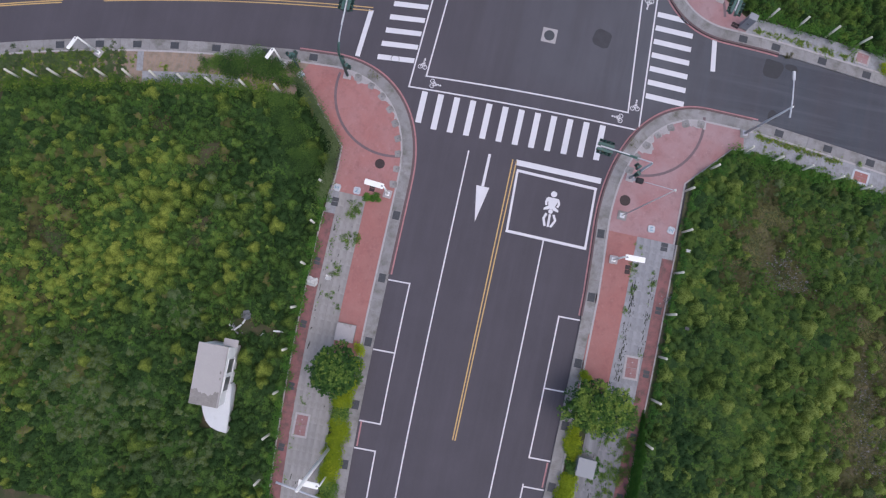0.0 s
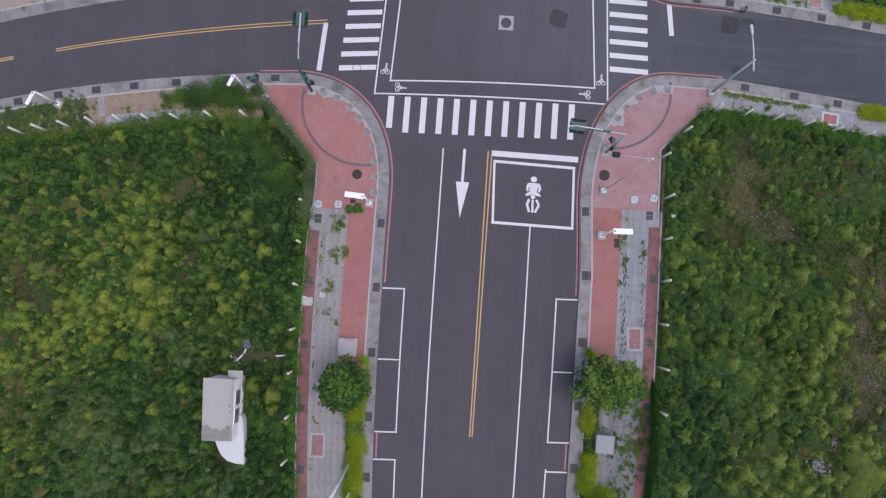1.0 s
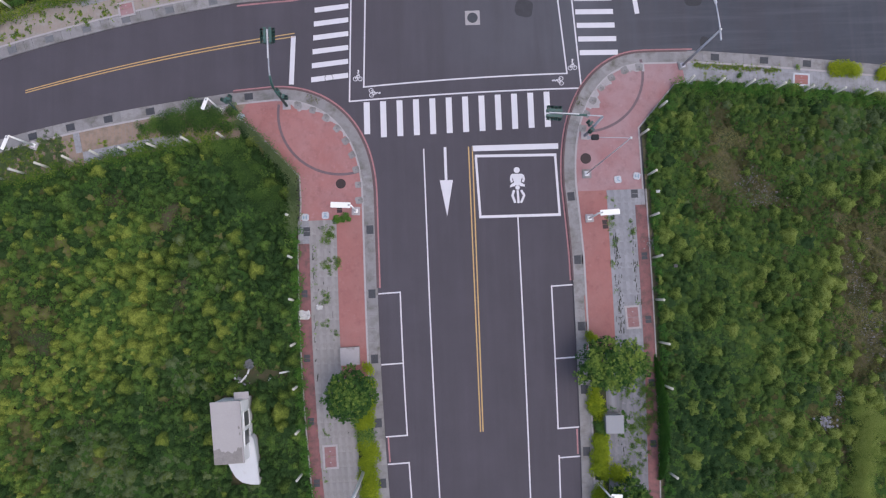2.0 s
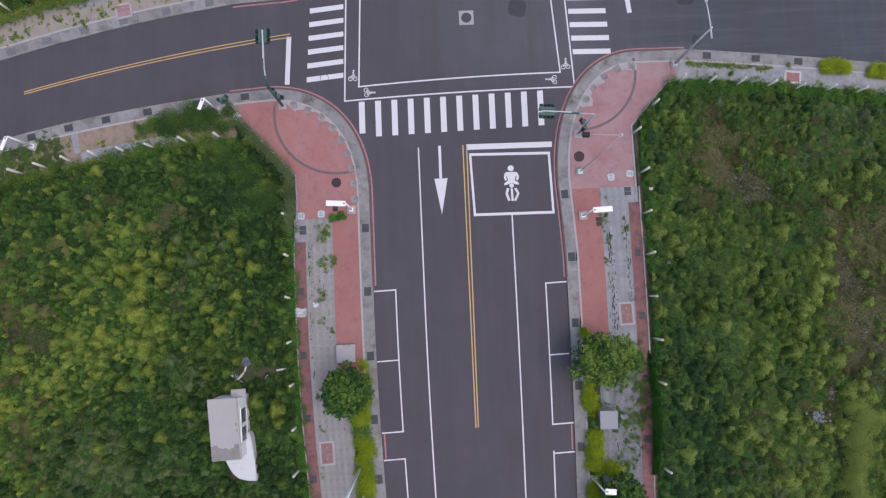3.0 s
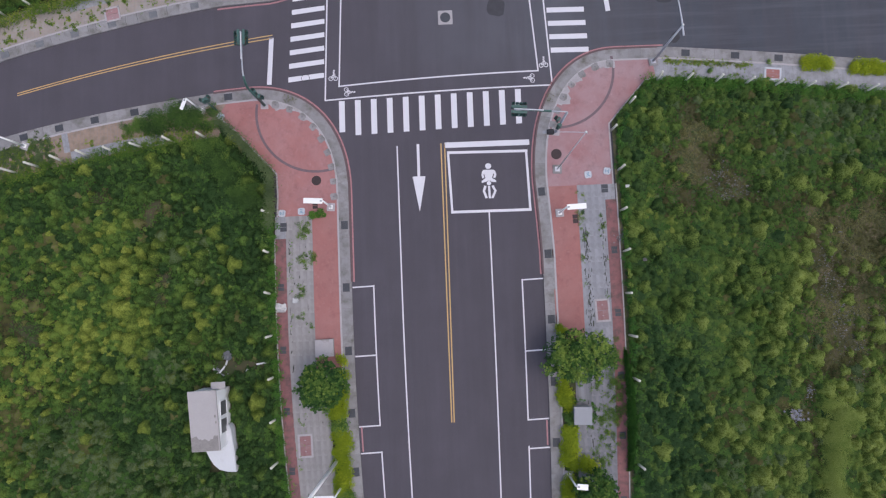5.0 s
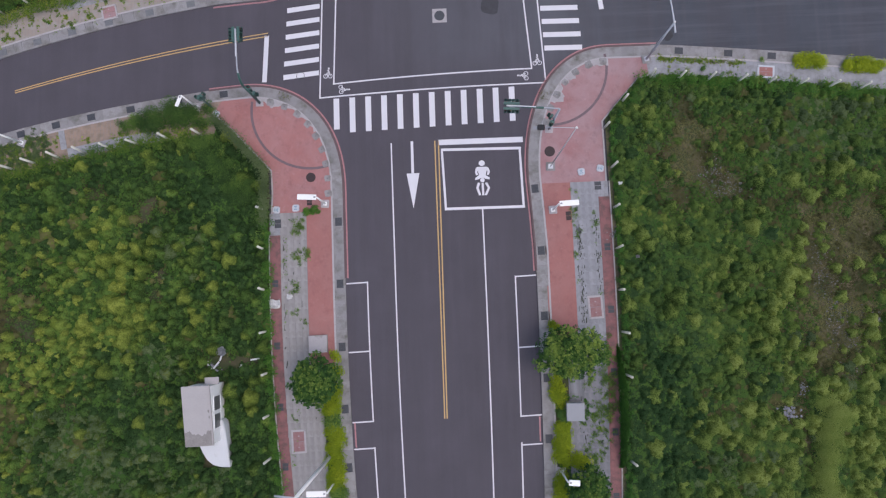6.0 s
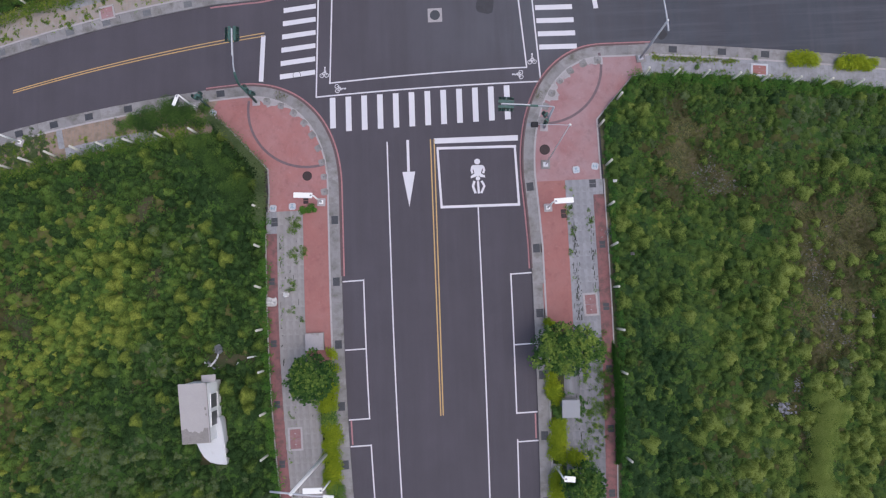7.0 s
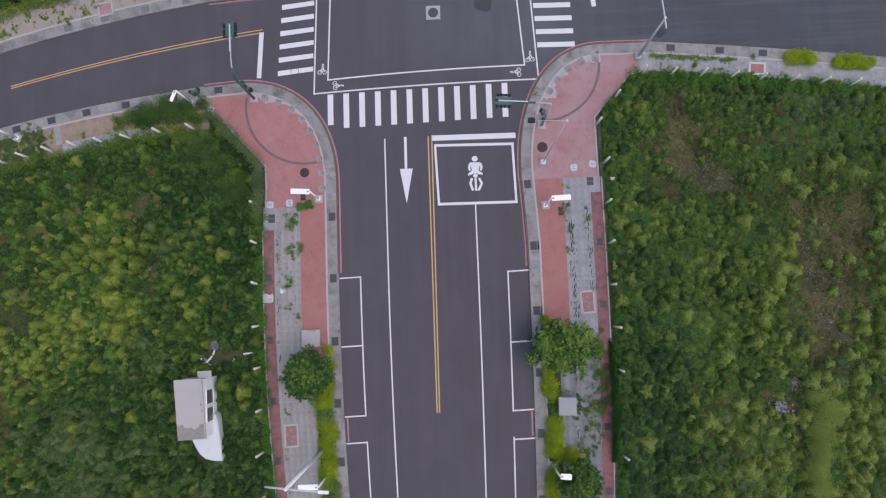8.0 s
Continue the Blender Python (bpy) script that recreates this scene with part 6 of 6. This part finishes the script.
rusty = [(20.2 + 7.6 * u, east_near(0.2 + 7.6 * u) - 1.35 + 0.15 * rng.normal(), rng.uniform(0.1, 0.2)) for u in rng.random(45)]
tufts("strip_dry_plants_east", rusty, LEAF_DRY, "withered brown plants in the narrow strip", 0.13, 0.6, 0.7)
verge = [(-21 - 27 * u, west_near(1 + 27 * u) - 1.3 - 2.6 * rng.random(), 0.06 + 0.4 * rng.random() ** 2) for u in rng.random(260)]
verge = [v for v in verge if not (-34.5 < v[0] < -28.5 and rng.random() < 0.75)]
verge += [(-35.5 - 11 * u ** 0.7, west_near(15.5 + 11 * u ** 0.7) - 1.3 - 2.6 * rng.random(), rng.uniform(0.2, 0.5)) for u in rng.random(150)]
verge += [(-22 - 26 * u, west_far(2 + 26 * u) + 1.2 + 2.9 * rng.random(), 0.06 + 0.4 * rng.random() ** 2) for u in rng.random(230)]
verge += [(-22 - 26 * u, west_far(2 + 26 * u) + 0.9, rng.uniform(0.1, 0.3)) for u in rng.random(12)]
verge += [(-21 - 9 * u, west_near(1 + 9 * u) - 2.7 - 1.2 * rng.random(), rng.uniform(0.12, 0.4)) for u in rng.random(110)]
tufts("verge_weeds", verge, LEAF_FIELD, "green and brownish weeds overgrowing the side street's pavement", 0.16, 0.5, 0.55)


grass = [(-35.2 - 11 * u, west_near(15.2 + 11 * u) - 1.3 - 2.7 * rng.random(), rng.uniform(0.2, 0.5)) for u in rng.random(170)]
tufts("verge_grass", grass, LEAF_GREY, "olive-green tall grass over the side street's pavement", 0.17, 0.25, 0.7)
for x, d, r in ((24.3, 2.2, 0.4), (22.4, 2.9, 0.5), (29.6, 1.05, 0.36)):
    bush("weed_bush", [(x, east_near(x - 20) - d, r, 0.5, TOP)], LEAF_TREE, "small green bush sprouting from the pavement", "bush", 0.12, 900, "pavement bushes", 0.5)
gutter = [(-13.8 + 0.25 * rng.normal(), 4.9 + 0.2 * rng.normal(), rng.uniform(0.08, 0.22)) for _ in range(9)]
gutter += [(9.8 + 0.2 * rng.normal(), 4.0 + 0.25 * rng.normal(), rng.uniform(0.08, 0.2)) for _ in range(8)]
gutter += [(*bow(9.42 + 0.06 * rng.normal(), y), 0.07 + 0.1 * rng.random()) for y in (-4.0, -6.3, -8.6, -9.4, -12.9, -14.1, -16.2, -17.0)]
gutter += [(*bow(-9.6 + 0.05 * rng.normal(), y), 0.06 + 0.08 * rng.random()) for y in (-8.0, -11.3, -15.4)]
gutter += [(21.9 + 0.2 * rng.normal(), east_far(1.9) + 0.1, rng.uniform(0.15, 0.3)) for _ in range(5)]
tufts("gutter_weeds", gutter, LEAF_DRY, "dull green weeds and dirt caught on the kerb", 0.13, 0.2, 0.6)


def moss(name, x, y0, y1, count, spread, seed):
    """Dark moss that fills stretches of the long joints."""
    r = random.Random(seed)
    bm = bmesh.new()
    for _ in range(count):
        cx, cy = bow(x + r.gauss(0, spread), r.uniform(y0, y1))
        l, w = r.uniform(0.05, 0.3) if r.random() < 0.6 else r.uniform(0.04, 0.1), r.uniform(0.02, 0.05)
        prism(bm, [(cx - w, cy - l), (cx + w * 0.6, cy - l * 0.8), (cx + w, cy + l), (cx - w * 0.5, cy + l * 0.9)], TOP - 0.01, TOP + 0.008)
    tagged(new(name, mesh_of(name, bm, MOSS)), "dark moss in the joints of the grey paving", "moss", kind="stuff")


moss("joint_moss_east", 12.3, -16.8, -8.0, 95, 0.17, 1)
moss("joint_moss_east", 13.85, -14.5, -7.0, 40, 0.14, 2)
moss("joint_moss_east", 12.2, -30, -20, 34, 0.5, 3)
moss("joint_moss_west", -14.05, -20.0, -8.0, 26, 0.06, 4)
moss("joint_moss_west", -12.9, -31, -7, 18, 0.6, 5)

# ---- litter ----
def litter(name, x, y, z, size, material, label, category, count=7):
    """A crumpled sheet, or for rubble a spread of broken lumps."""
    bm = bmesh.new()
    if category == "rubble":
        for _ in range(count * 3):
            p = Vector((rng.normal() * size * 0.4, rng.normal() * size * 0.4, rng.uniform(0.0, size * 0.12)))
            box(bm, p, size * rng.uniform(0.05, 0.22, 3), rng.uniform(0, 90))
    else:
        n = 8
        grid = [[bm.verts.new((size * (i / n - 0.5) * (1 + 0.3 * noise.noise((i * 0.4, j * 0.4, x))), size * (j / n - 0.5) * (0.8 + 0.4 * noise.noise((j * 0.5, i * 0.3, y))), 0.02 + size * 0.35 * abs(noise.noise((i * 0.6 + x, j * 0.6, y))))) for j in range(n + 1)] for i in range(n + 1)]
        for i in range(n):
            for j in range(n):
                if abs(i - 3.5) + abs(j - 3.5) < 6.2:
                    bm.faces.new((grid[i][j], grid[i + 1][j], grid[i + 1][j + 1], grid[i][j + 1]))
        bmesh.ops.solidify(bm, geom=bm.faces[:], thickness=0.01)
    ob = tagged(new(name, mesh_of(name, bm, material)), label, category, kind="stuff" if category == "rubble" else "")
    ob.location = (x, y, z)


litter("plastic_bag", -14.85, -14.0, TOP + 0.1, 1.0, PLASTICBAG, "crumpled white plastic bag on the red border", "bag", 5)
litter("plastic_bag", -13.55, -13.4, TOP, 0.5, PLASTICBAG, "crumpled white plastic bag on the paving", "bag", 4)
litter("plastic_sheet", -19.6, -17.95, 0.45, 0.9, CABINET, "crumpled pale grey sheet by the hut", "sheet", 8)
litter("rubble_heap", -20.6, -19.6, 0.25, 0.8, RUBBLEPALE, "pale rubble and scraps behind the hut", "rubble", 14)
for x, y, l, turn in ((-20.05, -17.4, 0.55, -35), (-20.95, -18.85, 0.45, 5), (-20.65, -19.25, 0.6, -50), (-20.05, -19.15, 0.8, 48), (-19.65, -18.55, 0.5, 70), (-17.9, -19.35, 0.42, 60), (-16.6, -18.75, 0.9, 8), (-21.0, -19.7, 0.4, 80)):
    bm = bmesh.new()
    box(bm, (0, 0, 0.05), (l, 0.14, 0.05), 0, 0.01)
    ob = tagged(new("board_scrap", mesh_of("board_scrap", bm, PLASTER)), "scrap of pale painted board lying in the weeds", "board", "board scraps")
    ob.matrix_world = pose(x, y, 0.34, 4, -5, turn)
litter("cardboard_box", 17.1, -11.1, 0.9, 0.35, RUBBLE, "pale crushed cardboard in the weeds", "box", 4)
litter("plastic_sheet", 16.0, -4.6, 0.9, 0.35, PLASTICBAG, "scrap of white plastic in the weeds", "sheet", 4)
litter("rubble_heap", 29.3, -25.0, 0.25, 0.95, RUBBLEPALE, "pale grey rubble in a bare spot", "rubble", 24)
litter("rubble_heap", 30.5, -22.9, 0.25, 0.7, RUBBLEPALE, "pale grey rubble in a bare spot", "rubble", 12)
litter("rubble_heap", 37.2, -17.5, 0.25, 0.9, RUBBLE, "pale grey rubble in a bare spot", "rubble", 12)
litter("rubble_heap", 15.55, -8.9, 0.2, 0.7, RUBBLE, "pale and dark rubble along the border", "rubble", 16)


# ---- kerb slabs and grates ----
def kerb_slabs(key, grates, lo, hi):
    """Slabs about a metre long on the bedding, and iron grates at the places given."""
    edge, s = EDGES[key], SIDE[key]
    bed = bpy.data.objects["kerb_" + key]
    fine = resampled(edge, 0.185)
    a, b = shifted(fine, s * 0.0), shifted(fine, s * 0.975)

    def across(j, f):
        return tuple(Vector(a[j]).lerp(Vector(b[j]), f))

    at = {min(range(len(fine)), key=lambda i: (Vector(fine[i]) - Vector(g)).length) - 2 for g in grates}
    k = 0
    while k + 7 < len(fine):
        grate = k in at
        ahead = min([g for g in at if g > k], default=10 ** 6)
        n = 4 if grate else (6 if ahead - k >= 10 or ahead - k == 6 else max(2, (ahead - k) if ahead - k <= 7 else (ahead - k) // 2))
        if lo < fine[k][0] < hi and -46 < fine[k][1] < 32:
            r = list(range(k, k + n + 1))
            bm = bmesh.new()
            if grate:
                ribbon(bm, [across(j, 0.2) for j in r], [across(j, 0.82) for j in r], 0.0, TOP + 0.002)
                for f in np.linspace(0.24, 0.78, 7):
                    mid = [across(j, f) for j in r]
                    ribbon(bm, shifted(mid, 0.02), shifted(mid, -0.02), 0.0, TOP + 0.016)
                part("drain_grate", bm, GRATEPALE if key == "nw" else GRATE, bed, "dusty iron drain grate" if key == "nw" else "dark iron drain grate")
                bm = bmesh.new()
                ribbon(bm, [a[j] for j in r], [across(j, 0.195) for j in r], 0.0, TOP)
                ribbon(bm, [across(j, 0.825) for j in r], [b[j] for j in r], 0.0, TOP)
            else:
                pa, pb = [Vector(a[j]) for j in r], [Vector(b[j]) for j in r]
                g = 0.035
                pa[0], pb[0], pa[-1], pb[-1] = pa[0].lerp(pa[1], g), pb[0].lerp(pb[1], g), pa[-1].lerp(pa[-2], g), pb[-1].lerp(pb[-2], g)
                ribbon(bm, [tuple(p) for p in pa], [tuple(p) for p in pb], 0.0, TOP + rng.uniform(-0.006, 0.006))
            part("slab", bm, CONCRETE, bed)
        k += n


kerb_slabs("sw", [(-8.6, y) for y in (-6.8, -12.4, -17.95, -23.3, -28.4, -33.9)] + [(x, west_near(-20 - x)) for x in (-19.3, -23.6, -27.9, -31.7, -34.9, -38.1, -41.5)], -47, 0)
kerb_slabs("se", [(8.4, y) for y in (-4.66, -10.25, -15.85, -21.3, -26.4, -32)] + [(x, east_near(x - 20)) for x in (22.3, 26.6, 30.6, 34.6, 38.6)], 0, 47)
kerb_slabs("ne", [(x, east_far(x - 20)) for x in (17.6, 20.6, 24.8, 28.8, 33)], 0, 47)
kerb_slabs("nw", [(x, west_far(-20 - x)) for x in (-22.2, -26, -29.9, -33.3, -36.5, -39.8)], -47, 0)


# ---- grey paving slabs ----
def paving_slabs(parent, x0, x1, y0, y1, columns, material):
    """Long slabs in columns on their bedding, each a little proud or sunk."""
    rows = round((y1 - y0) / 1.2)
    w, l = (x1 - x0) / columns, (y1 - y0) / rows
    bm = bmesh.new()
    box(bm, (0, 0, -0.02), (abs(w) - 0.012, l - 0.008, 0.04), 0, 0.006)
    me = mesh_of("slab", bm, material)
    bed = bpy.data.objects[parent]
    for c in range(columns):
        x = x0 + w * (c + 0.5)
        for r in range(rows):
            y = y1 - l * (r + 0.5)
            ob = new("slab", me)
            ob.parent = bed
            ob.matrix_basis = pose(*bow(x, y), TOP + rng.uniform(-0.004, 0.004), 0, 0, rng.uniform(-0.3, 0.3)) @ Matrix.Diagonal((bow(x, y)[0] / x, 1, 1, 1))


paving_slabs("pavement_grey_west", -11.92, -14.3, -19.5, -5.9, 4, SLABWEST)
paving_slabs("pavement_grey_west_south", -10.95, -14.3, -38.0, -19.5, 6, SLABWEST)
paving_slabs("pavement_grey_east", 11.75, 14.2, -18.0, -4.2, 4, SLABEAST)
paving_slabs("pavement_grey_east_south", 10.75, 14.2, -38.0, -18.0, 6, SLABGRIMY)
